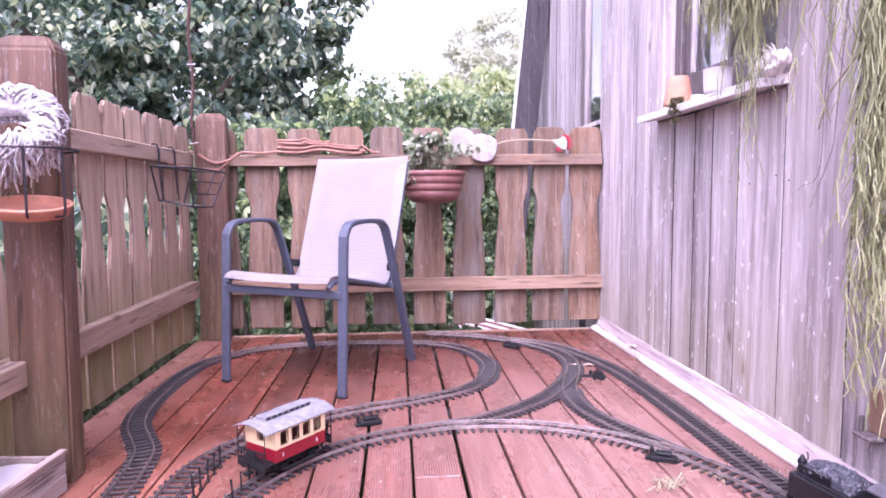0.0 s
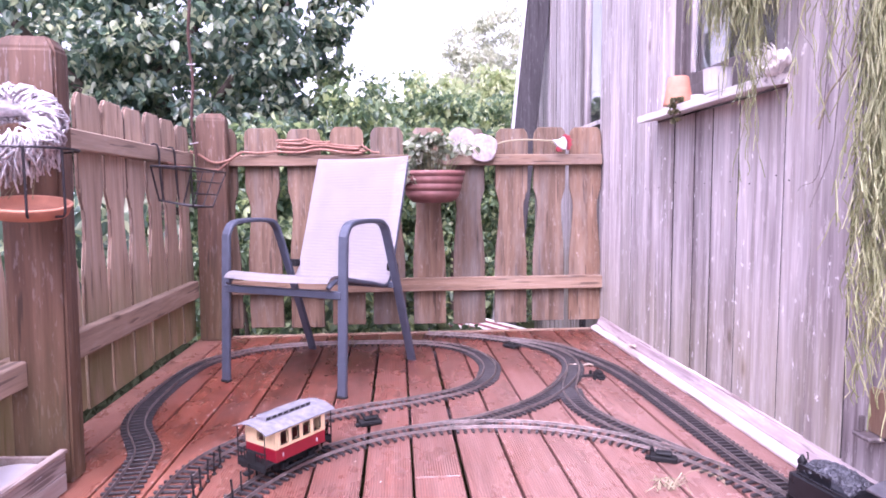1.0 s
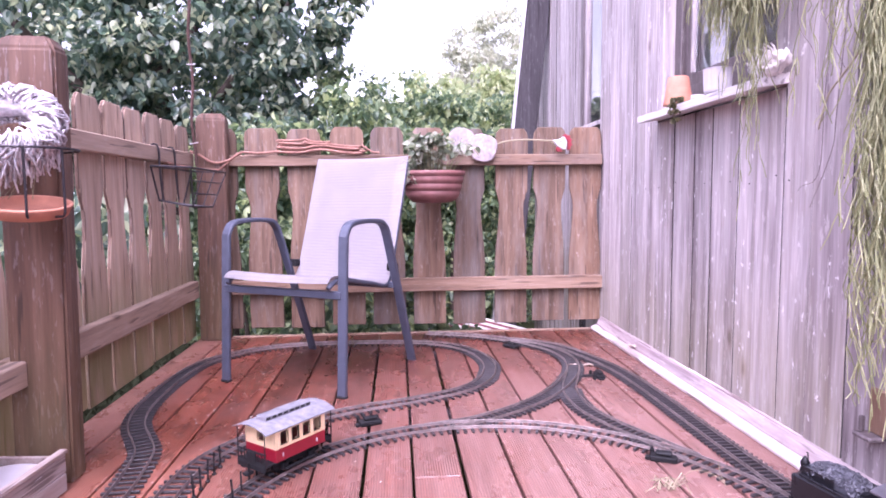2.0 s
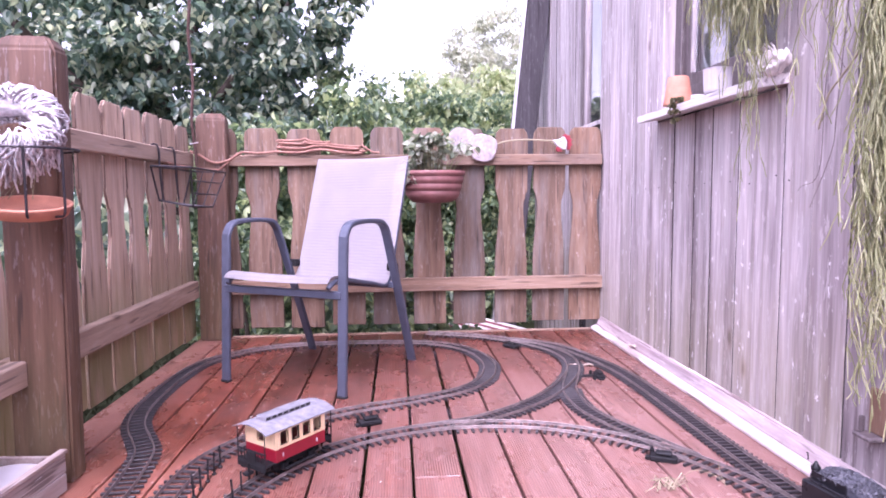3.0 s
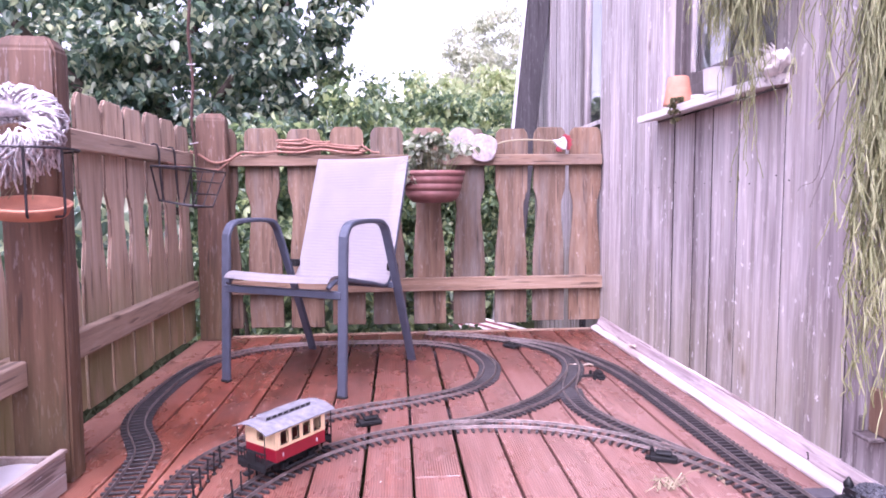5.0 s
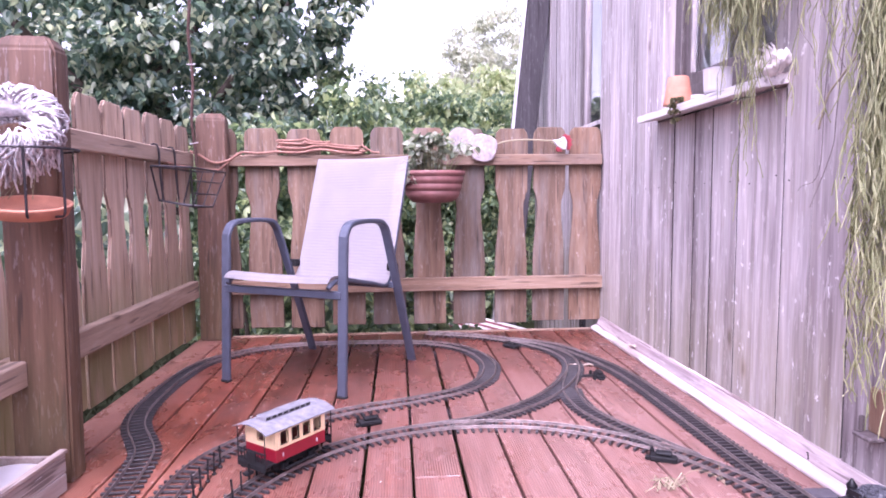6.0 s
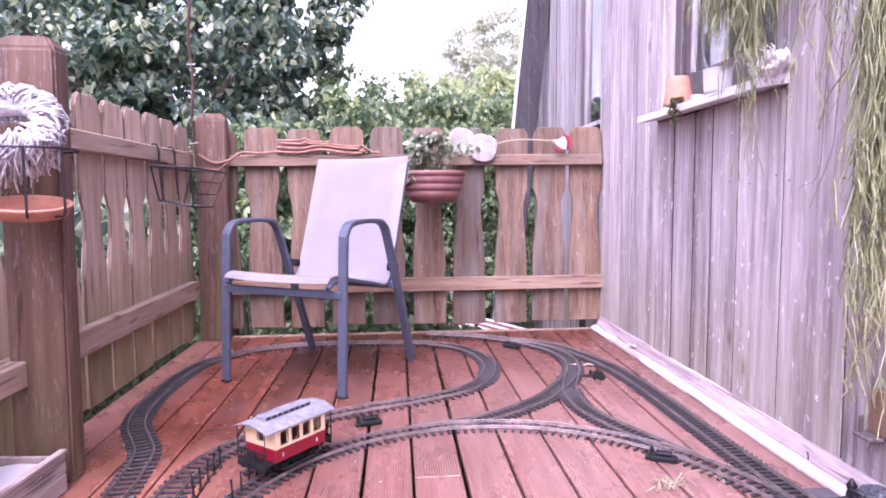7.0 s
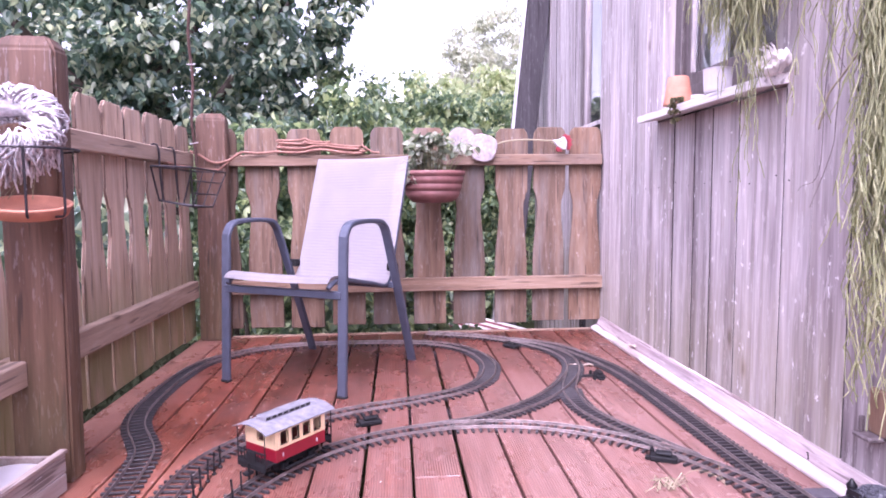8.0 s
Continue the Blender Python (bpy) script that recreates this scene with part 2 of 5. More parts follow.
RUST = plain("rusty_rod", (0.09, 0.045, 0.035), 0.7, 0.3, 0.4, 80)
TERRA = plain("terracotta", (0.56, 0.24, 0.155), 0.75, 0, 0.18, 30, 0.15)
TERRA_DARK = plain("terracotta_plastic", (0.205, 0.085, 0.078), 0.62, 0, 0.25, 25, 0.1)
WHITE = plain("white_glaze", (0.56, 0.53, 0.55), 0.35, 0, 0.1, 30, 0.05)
ORNWHITE = plain("chalky_white_paint", (0.4, 0.345, 0.355), 0.65, 0, 0.32, 60, 0.3)
BONE = plain("bleached_shell", (0.8, 0.75, 0.73), 0.6, 0, 0.2, 60, 0.3, 0.003)
YARN = plain("pale_grey_yarn", (0.74, 0.7, 0.73), 0.9, 0, 0.45, 120, 0.8, 0.004)
ROPE = plain("orange_brown_rope", (0.33, 0.17, 0.125), 0.85, 0, 0.3, 200, 0.8, 0.002)
RED = plain("red_plastic", (0.23, 0.009, 0.02), 0.38, 0, 0.12, 40, 0.03)
CREAM = plain("cream_plastic", (0.72, 0.54, 0.33), 0.42, 0, 0.12, 40, 0.03)
ROOFGREY = plain("grey_roof_plastic", (0.22, 0.215, 0.245), 0.55, 0, 0.35, 70, 0.15)
TENDER = plain("black_tender_paint", (0.014, 0.014, 0.017), 0.3, 0, 0.3, 50)
COAL = plain("grey_coal", (0.085, 0.088, 0.108), 0.5, 0, 0.5, 300, 0.6, 0.003)
STRIPE_W = plain("white_canvas", (0.75, 0.72, 0.7), 0.85, 0, 0.1, 60, 0.3)
STRIPE_R = plain("wine_red_canvas", (0.24, 0.06, 0.07), 0.85, 0, 0.15, 60, 0.3)
ORNRED = plain("red_paint", (0.3, 0.03, 0.045), 0.55, 0, 0.15, 40)
SOIL = plain("soil", (0.05, 0.035, 0.025), 0.95, 0, 0.4, 60, 0.9, 0.01)
EARTH = plain("garden_ground", (0.07, 0.08, 0.035), 0.95, 0, 0.5, 3.0, 0.8, 0.03)
MOSS = plain("mossy_strip", (0.022, 0.026, 0.014), 0.95, 0, 0.5, 50, 0.9, 0.01)
BARK = plain("bark", (0.1, 0.075, 0.06), 0.9, 0, 0.4, 30, 0.9, 0.01)
ROOMLIGHT = plain("room_plaster", (0.5, 0.47, 0.45), 0.9, 0, 0.1, 5)
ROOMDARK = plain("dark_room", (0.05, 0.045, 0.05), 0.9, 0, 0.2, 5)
STRAW = plain("dry_straw", (0.33, 0.29, 0.19), 0.8, 0, 0.2, 60)
TWIG = plain("grey_brown_twig", (0.2, 0.165, 0.15), 0.85, 0, 0.3, 60)
PETAL = plain("pale_petal", (0.7, 0.6, 0.52), 0.8, 0, 0.15, 50)
BLACK.node_tree.nodes["Principled BSDF"].inputs["Specular IOR Level"].default_value = 0.2
TENDER.node_tree.nodes["Principled BSDF"].inputs["Specular IOR Level"].default_value = 0.25
for damp in (MOSS, EARTH, SOIL):
    damp.node_tree.nodes["Principled BSDF"].inputs["Specular IOR Level"].default_value = 0.02
LEAF_TREE = leafy("lime_tree_leaves", (0.05, 0.09, 0.075), (0.14, 0.21, 0.17), (0.56, 0.6, 0.46), 0.26, 0.55)
LEAF_SHRUB = leafy("shrub_leaves", (0.07, 0.12, 0.075), (0.16, 0.235, 0.135), (0.44, 0.5, 0.28), 0.32, 0.5)
# far tree and far bush: haze and glare put into pale leaf colours
LEAF_FAR = leafy("haze_paled_far_leaves", (0.34, 0.37, 0.32), (0.48, 0.5, 0.44), (0.66, 0.65, 0.62), 0.5, 0.6)
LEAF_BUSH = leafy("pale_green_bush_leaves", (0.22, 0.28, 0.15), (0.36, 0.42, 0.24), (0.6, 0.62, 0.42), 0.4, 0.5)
LEAF_POT = leafy("variegated_leaves", (0.12, 0.16, 0.11), (0.28, 0.32, 0.24), (0.66, 0.65, 0.58))
STEM = leafy("pale_green_stems", (0.15, 0.165, 0.065), (0.265, 0.28, 0.125), (0.42, 0.42, 0.24), 0.5, 0.3)
SUCC = leafy("dry_succulent", (0.09, 0.08, 0.05), (0.16, 0.15, 0.08), (0.26, 0.24, 0.14))


def sling_cloth():
    m, n, l, b = material("grey_sling_mesh")
    v = coords(n, l, (1, 1, 1), False)
    w = n.new("ShaderNodeTexWave")
    w.bands_direction = "Z"
    w.inputs["Scale"].default_value, w.inputs["Distortion"].default_value = 95.0, 0.4
    l.new(v, w.inputs["Vector"])
    rib = n.new("ShaderNodeTexWave")
    rib.bands_direction = "Z"
    rib.inputs["Scale"].default_value, rib.inputs["Distortion"].default_value, rib.inputs["Detail Scale"].default_value = 26.0, 1.2, 0.6
    l.new(v, rib.inputs["Vector"])
    big = noise_tex(n, l, v, 5, 4)
    col = ramp(n, l, w.outputs["Fac"], [(0.2, (0.34, 0.315, 0.335)), (0.8, (0.44, 0.41, 0.435))])
    col = blend(n, l, "MULTIPLY", 1.0, col, ramp(n, l, big, [(0.3, (0.9,) * 3), (0.7, (1.04,) * 3)]))
    col = blend(n, l, "MULTIPLY", 1.0, col, ramp(n, l, rib.outputs["Fac"], [(0.3, (0.95,) * 3), (0.7, (1.02,) * 3)]))
    l.new(col, b.inputs["Base Color"])
    b.inputs["Roughness"].default_value = 0.65
    bump(n, l, b, w.outputs["Fac"], 0.4, 0.0008)
    return m


SLING = sling_cloth()


def window_glass():
    m, n, l, b = material("window_glass")
    b.inputs["Base Color"].default_value = (0.9, 0.93, 0.95, 1)
    b.inputs["Roughness"].default_value = 0.01
    b.inputs["IOR"].default_value = 1.5
    b.inputs["Transmission Weight"].default_value = 1.0
    return m


GLASS = window_glass()


# ---------- building helpers ----------
def box(bm, x0, x1, y0, y1, z0, z1, m=None):
    vs = [bm.verts.new((x, y, z)) for x in (x0, x1) for y in (y0, y1) for z in (z0, z1)]
    for q in ((0, 1, 3, 2), (4, 6, 7, 5), (0, 4, 5, 1), (2, 3, 7, 6), (0, 2, 6, 4), (1, 5, 7, 3)):
        bm.faces.new([vs[i] for i in q])
    if m is not None:
        bmesh.ops.transform(bm, matrix=m, verts=vs)
    return vs


def bevelled(bm, width=0.003, segments=1):
    bmesh.ops.bevel(bm, geom=list(bm.edges), offset=width, segments=segments, affect="EDGES", clamp_overlap=True)
    return bm


def slab(x0, x1, y0, y1, z0, z1, bevel=0.003):
    bm = bmesh.new()
    box(bm, x0, x1, y0, y1, z0, z1)
    return bevelled(bm, bevel) if bevel else bm


def prism(outline, axis, a, b, bevel=0.0):
    """An outline of (u, v) pairs pushed from a to b along an axis."""
    bm = bmesh.new()
    put = {"x": lambda u, v, w: (w, u, v), "y": lambda u, v, w: (u, w, v), "z": lambda u, v, w: (u, v, w)}[axis]
    r0 = [bm.verts.new(put(u, v, a)) for u, v in outline]
    r1 = [bm.verts.new(put(u, v, b)) for u, v in outline]
    bm.faces.new(r0[::-1])
    bm.faces.new(r1)
    k = len(outline)
    for i in range(k):
        bm.faces.new((r0[i], r0[(i + 1) % k], r1[(i + 1) % k], r1[i]))
    bmesh.ops.recalc_face_normals(bm, faces=bm.faces[:])
    if bevel:
        bevelled(bm, bevel)
    return bm


def lathe(profile, segments=32, bm=None, at=(0, 0, 0)):
    bm = bm or bmesh.new()
    rings = []
    for r, z in profile:
        rings.append([bm.verts.new((at[0] + r * math.cos(2 * math.pi * i / segments), at[1] + r * math.sin(2 * math.pi * i / segments), at[2] + z)) for i in range(segments)])
    for p, q in zip(rings, rings[1:]):
        for i in range(segments):
            bm.faces.new((p[i], p[(i + 1) % segments], q[(i + 1) % segments], q[i]))
    if profile[0][0] > 1e-5:
        bm.faces.new(rings[0][::-1])
    if profile[-1][0] > 1e-5:
        bm.faces.new(rings[-1])
    return bm


def smooth_path(points, step=0.03, closed=False):
    """A Catmull-Rom line through the points, at even steps."""
    p = [Vector(q) for q in points]
    ext = [p[-1], *p, p[0], p[1]] if closed else [p[0] * 2 - p[1], *p, p[-1] * 2 - p[-2]]
    dense = []
    for a, b, c, d in zip(ext, ext[1:], ext[2:], ext[3:]):
        for i in range(12):
            t = i / 12
            dense.append(0.5 * (2 * b + (c - a) * t + (2 * a - 5 * b + 4 * c - d) * t * t + (3 * b - a - 3 * c + d) * t ** 3))
    dense.append(p[0] if closed else p[-1])
    out, left = [dense[0]], step
    for a, b in zip(dense, dense[1:]):
        seg = (b - a).length
        pos = 0.0
        while seg - pos >= left and seg > 0:
            pos += left
            out.append(a.lerp(b, pos / seg))
            left = step
        left -= seg - pos
    return out


def tube(points, radius, sides=6, bm=None, taper=1.0, flat=None):
    """A round or flat bar along points. flat: (half width, half height) for a rectangular bar."""
    bm = bm or bmesh.new()
    pts = [Vector(p) for p in points]
    rings, up = [], None
    for i, p in enumerate(pts):
        d = (pts[min(i + 1, len(pts) - 1)] - pts[max(i - 1, 0)]).normalized()
        if up is None:
            ref = Vector((0, 0, 1)) if abs(d.z) < 0.9 else Vector((1, 0, 0))
            up = (ref - d * ref.dot(d)).normalized()
        else:
            up = (up - d * up.dot(d)).normalized()
        side = d.cross(up)
        r = radius * (1 + (taper - 1) * i / max(1, len(pts) - 1))
        if flat:
            w, h = flat
            c = min(w, h) * 0.45
            shape = ((w - c, h), (w, h - c), (w, c - h), (w - c, -h), (c - w, -h), (-w, c - h), (-w, h - c), (c - w, h))
            rings.append([bm.verts.new(p + side * a + up * b) for a, b in shape])
        else:
            rings.append([bm.verts.new(p + (side * math.cos(2 * math.pi * k / sides) + up * math.sin(2 * math.pi * k / sides)) * r) for k in range(sides)])
    for p, q in zip(rings, rings[1:]):
        k = len(p)
        for i in range(k):
            bm.faces.new((p[i], p[(i + 1) % k], q[(i + 1) % k], q[i]))
    bm.faces.new(rings[0][::-1])
    bm.faces.new(rings[-1])
    return bm


def to_mesh(name, bm, mat, smooth=False):
    bmesh.ops.recalc_face_normals(bm, faces=bm.faces[:])
    me = bpy.data.meshes.new(name)
    bm.to_mesh(me)
    bm.free()
    for mt in (mat if isinstance(mat, (list, tuple)) else [mat]):
        me.materials.append(mt)
    if smooth:
        me.polygons.foreach_set("use_smooth", [True] * len(me.polygons))
    return me


def part(name, bm, mat, parent, label="", smooth=False, at=None):
    ob = new(name, bm if isinstance(bm, bpy.types.Mesh) else to_mesh(name, bm, mat, smooth))
    ob.parent = parent
    if at is not None:
        ob.matrix_basis = at
    return tagged(ob, label)


def thing(name, label, category, at=None, group="", kind=""):
    ob = new(name)
    ob.empty_display_size = 0.05
    if at is not None:
        ob.matrix_basis = at
    return tagged(ob, label, category, group, kind)


def grimy(me, dark):
    """Gives the narrow side faces of a plank the dirt that sits in the joints."""
    me.materials.append(dark)
    for p in me.polygons:
        if abs(p.normal.y) > 0.85:
            p.material_index = 1
    return me


def solo(name, bm, mat, label, category, at=None, group="", kind="", smooth=False):
    ob = new(name, to_mesh(name, bm, mat, smooth))
    if at is not None:
        ob.matrix_basis = at
    return tagged(ob, label, category, group, kind)


# ---------- ground ----------
def build_ground():
    bm = bmesh.new()
    bmesh.ops.create_grid(bm, x_segments=40, y_segments=40, size=400)
    for v in bm.verts:
        v.co.z = -0.6
    solo("ground", bm, EARTH, "dark green garden ground below the terrace", "ground", kind="structure")


build_ground()

# ---------- trees and shrubs ----------
def leaf_mesh(name, blobs, size, mat, seed, droop=0.7, curl=0.25):
    """Many small folded leaves, in clumps, inside ellipsoids (centre, radii, count)."""
    rng = np.random.default_rng(seed)
    base = np.array([(0, 0, 0), (0.22, 0.1, curl * 0.25), (0.36, 0.36, curl * 0.4), (0.27, 0.7, curl * 0.15), (0, 1.06, -0.2), (-0.27, 0.7, curl * 0.15), (-0.36, 0.36, curl * 0.4), (-0.22, 0.1, curl * 0.25)])
    verts, faces = [], []
    k = 0
    for centre, radii, count in blobs:
        count = int(count * 1.85)
        clumps = max(6, count // 55)
        d = rng.normal(size=(clumps, 3))
        d /= np.linalg.norm(d, axis=1)[:, None]
        hub = np.array(centre) + d * (rng.uniform(0.25, 1.0, (clumps, 1)) ** 0.45) * np.array(radii)
        grow = rng.uniform(0.75, 1.35, clumps)
        for i in range(count):
            c = hub[i % clumps] + rng.normal(size=3) * np.array(radii).min() * np.array((0.17, 0.17, 0.11))
            yaw, tilt, roll = rng.uniform(0, 6.283), rng.normal(-droop, 0.4), rng.normal(0, 0.5)
            m = np.array(Euler((tilt, roll, yaw)).to_matrix())
            s = size * rng.uniform(0.6, 1.25) * grow[i % clumps]
            verts.append(base @ m.T * s + c)
            faces.append((k, k + 1, k + 2, k + 3, k + 4))
            faces.append((k, k + 4, k + 5, k + 6, k + 7))
            k += 8
    me = bpy.data.meshes.new(name)
    me.from_pydata(np.concatenate(verts).tolist(), [], faces)
    me.materials.append(mat)
    return me


def tree(name, label, at, trunk_r, limbs, blobs, size, mat, seed, category="tree"):
    t = thing(name, label, category, pose(*at))
    bm = bmesh.new()
    tube(smooth_path(limbs[0], 0.12), trunk_r, 10, bm, 0.35)
    for line in limbs[1:]:
        tube(smooth_path(line, 0.12), trunk_r * 0.45, 7, bm, 0.25)
    part("trunk", bm, BARK, t, smooth=True)
    part("crown", leaf_mesh("crown", blobs, size, mat, seed), None, t)
    return t


def build_trees():
    tree("lime_tree", "tall leafy lime tree with large dark green leaves behind the fence", (-1.9, 5.1, -0.6), 0.13,
         [[(0, 0, 0), (0.05, 0.05, 1.5), (0.0, 0.1, 3.2), (0.1, 0.1, 4.4)], [(0, 0.05, 1.4), (0.6, 0, 2.2), (1.1, 0.1, 2.9)], [(0, 0.05, 1.6), (-0.7, -0.2, 2.4), (-1.4, -0.3, 3.2)], [(0.02, 0.1, 2.2), (0.5, 0.4, 3.2), (0.8, 0.5, 4.0)]],
         [((-0.9, -0.2, 2.3), (1.1, 0.6, 1.0), 3600), ((0.35, -0.1, 2.5), (0.85, 0.5, 0.85), 3000), ((1.12, 0.1, 2.8), (0.4, 0.4, 0.5), 700), ((0.98, 0.1, 2.05), (0.4, 0.35, 0.4), 600), ((1.28, 0.2, 3.12), (0.4, 0.35, 0.3), 480), ((1.3, 0.1, 2.45), (0.16, 0.2, 0.12), 60), ((1.5, 0.1, 2.8), (0.25, 0.2, 0.3), 170),
          ((0.3, 0.1, 3.7), (1.4, 0.8, 0.6), 1500), ((-2.0, -0.3, 2.08), (0.9, 0.7, 1.1), 1700), ((-0.7, 1.0, 2.2), (1.5, 0.45, 1.3), 4600), ((-0.2, 0.2, 1.4), (1.4, 0.5, 0.65), 3000)], 0.07, LEAF_TREE, 3)
    tree("hazel_bush", "dense dark green hazel bush outside the side fence", (-2.2, 2.9, -0.6), 0.05,
         [[(0, 0, 0), (0.1, 0.1, 0.9), (0.1, 0.2, 1.8)], [(0, 0, 0.2), (-0.4, 0.5, 1.2), (-0.5, 0.8, 1.9)]],
         [((0.2, 0.4, 0.9), (0.65, 1.1, 0.6), 2200), ((-0.6, 0.8, 1.6), (0.6, 0.8, 0.5), 900)], 0.085, LEAF_TREE, 7, "bush")
    plan = [(-1.15, 4.35, 1.25, 3400, 0.75), (-0.5, 4.5, 1.4, 3600, 0.55), (-0.1, 4.7, 1.3, 2400, 0.5), (0.4, 4.8, 1.3, 2400, 0.5), (0.0, 5.3, 1.6, 5600, 0.75), (0.75, 5.7, 1.55, 4200, 0.7), (1.3, 6.3, 1.6, 2200, 0.5), (-0.35, 3.75, 0.75, 1300, 0.45), (0.02, 3.85, 0.7, 1000, 0.35), (-0.95, 3.8, 0.8, 900, 0.35), (-0.4, 3.42, 0.5, 900, 0.45), (0.12, 3.45, 0.46, 500, 0.3), (-1.6, 5.9, 1.7, 3000, 1.2), (-0.55, 5.9, 1.75, 3200, 0.6), (0.4, 6.4, 1.65, 3600, 0.8)]
    for i, (x, y, h, n, w) in enumerate(plan):
        tree("garden_shrub", "light green garden shrub growing close behind the fence", (x, y, -0.6), 0.025,
             [[(0, 0, 0), (0.03, 0.02, h * 0.5), (0, 0, h)], [(0, 0, 0.1), (0.25, 0.1, h * 0.6)], [(0, 0, 0.1), (-0.25, 0, h * 0.7)]],
             [((0, 0, h * 0.6), (w, 0.35, h * 0.6), n * 2 // 3), ((0.1, 0, h * 1.15), (w * 0.8, 0.35, h * 0.3), n // 3)], 0.052, LEAF_SHRUB, 20 + i, "shrub")
    # distant foliage, its haze painted in by the pale leaf materials
    tree("far_tree", "tree far behind the garden, its leaves paled for haze", (1.75, 11.5, -0.6), 0.1,
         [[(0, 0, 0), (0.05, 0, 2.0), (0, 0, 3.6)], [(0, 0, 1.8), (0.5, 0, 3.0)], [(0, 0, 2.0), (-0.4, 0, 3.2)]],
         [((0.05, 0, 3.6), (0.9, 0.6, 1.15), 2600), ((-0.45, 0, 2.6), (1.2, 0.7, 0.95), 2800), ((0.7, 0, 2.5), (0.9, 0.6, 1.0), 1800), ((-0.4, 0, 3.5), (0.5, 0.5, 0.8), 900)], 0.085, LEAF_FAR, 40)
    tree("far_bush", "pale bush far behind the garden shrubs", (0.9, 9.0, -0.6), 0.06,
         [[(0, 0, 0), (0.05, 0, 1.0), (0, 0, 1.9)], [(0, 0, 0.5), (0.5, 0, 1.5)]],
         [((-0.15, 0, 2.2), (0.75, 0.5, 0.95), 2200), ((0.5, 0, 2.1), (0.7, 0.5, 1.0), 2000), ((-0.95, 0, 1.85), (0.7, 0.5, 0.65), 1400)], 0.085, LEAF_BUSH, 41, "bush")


build_trees()


# ---------- terrace deck ----------
DECK_X0, DECK_P = -0.9862, 0.12761


def build_deck():
    deck = thing("terrace_deck", "red-brown ribbed wooden terrace decking, damp and worn", "deck", kind="structure")
    bm = bmesh.new()
    for y in (-1.2, -0.4, 0.4, 1.2, 2.0, 2.8):
        box(bm, -0.98, 1.05, y, y + 0.07, -0.12, -0.027)
    part("joist", bm, DARKWOOD, deck)
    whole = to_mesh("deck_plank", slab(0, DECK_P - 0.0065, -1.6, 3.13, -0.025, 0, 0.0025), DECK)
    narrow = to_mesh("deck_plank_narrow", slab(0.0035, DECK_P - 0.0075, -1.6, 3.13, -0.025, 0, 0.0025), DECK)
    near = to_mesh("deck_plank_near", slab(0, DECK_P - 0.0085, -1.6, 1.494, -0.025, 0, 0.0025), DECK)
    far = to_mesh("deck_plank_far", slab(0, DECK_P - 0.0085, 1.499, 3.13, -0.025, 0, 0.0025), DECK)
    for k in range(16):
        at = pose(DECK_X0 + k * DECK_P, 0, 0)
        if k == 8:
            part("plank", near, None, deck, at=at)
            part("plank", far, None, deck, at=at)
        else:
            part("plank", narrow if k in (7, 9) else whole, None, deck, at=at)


build_deck()


def build_edges():
    # white plank and sloping skirting along the house wall
    sk = thing("skirting", "white painted skirting boards along the foot of the house wall", "skirting", kind="structure")
    for y0, y1 in ((-1.6, 1.44), (1.443, 3.14)):
        part("base_plank", prism([(1.0, 0.001), (1.031, 0.001), (1.031, 0.0225), (1.0, 0.011)], "y", y0, y1, 0.002), WHITEWOOD, sk)
    part("upper_plank", prism([(1.0335, 0.001), (1.05, 0.001), (1.05, 0.0555), (1.046, 0.055), (1.0335, 0.0235)], "y", -1.6, 3.14, 0.001), PINKWOOD, sk)
    part("top_strip", prism([(1.0505, 0.03), (1.0595, 0.03), (1.0595, 0.064), (1.0505, 0.061)], "y", -1.6, 3.14, 0.001), PINKWOOD, sk)
    solo("edge_board", slab(-0.988, 1.0, 3.134, 3.152, -0.12, 0.006, 0.003), FENCE_X, "weathered board along the far edge of the deck", "board", kind="structure")
    bm = bmesh.new()
    bmesh.ops.create_grid(bm, x_segments=16, y_segments=320, size=0.5)
    rng = random.Random(5)
    for v in bm.verts:
        v.co = Vector((-1.11 + v.co.x * 0.24, 0.75 + v.co.y * 4.8, -0.03 + rng.uniform(-0.025, 0.025)))
    solo("moss_strip", bm, MOSS, "dark mossy strip of earth beside the deck", "moss", kind="structure")


build_edges()


# ---------- house wall ----------
WALL_X = 1.06
SEAMS = [-1.6, -1.35, -1.1, -0.9, -0.7, -0.5, -0.3, -0.12, 0.05, 0.2, 0.36, 0.5, 0.66, 0.8, 0.94, 1.08, 1.22, 1.369, 1.511, 1.635, 1.765, 1.874, 2.035, 2.156, 2.315, 2.47, 2.6, 2.74, 2.885, 3.04, 3.2]


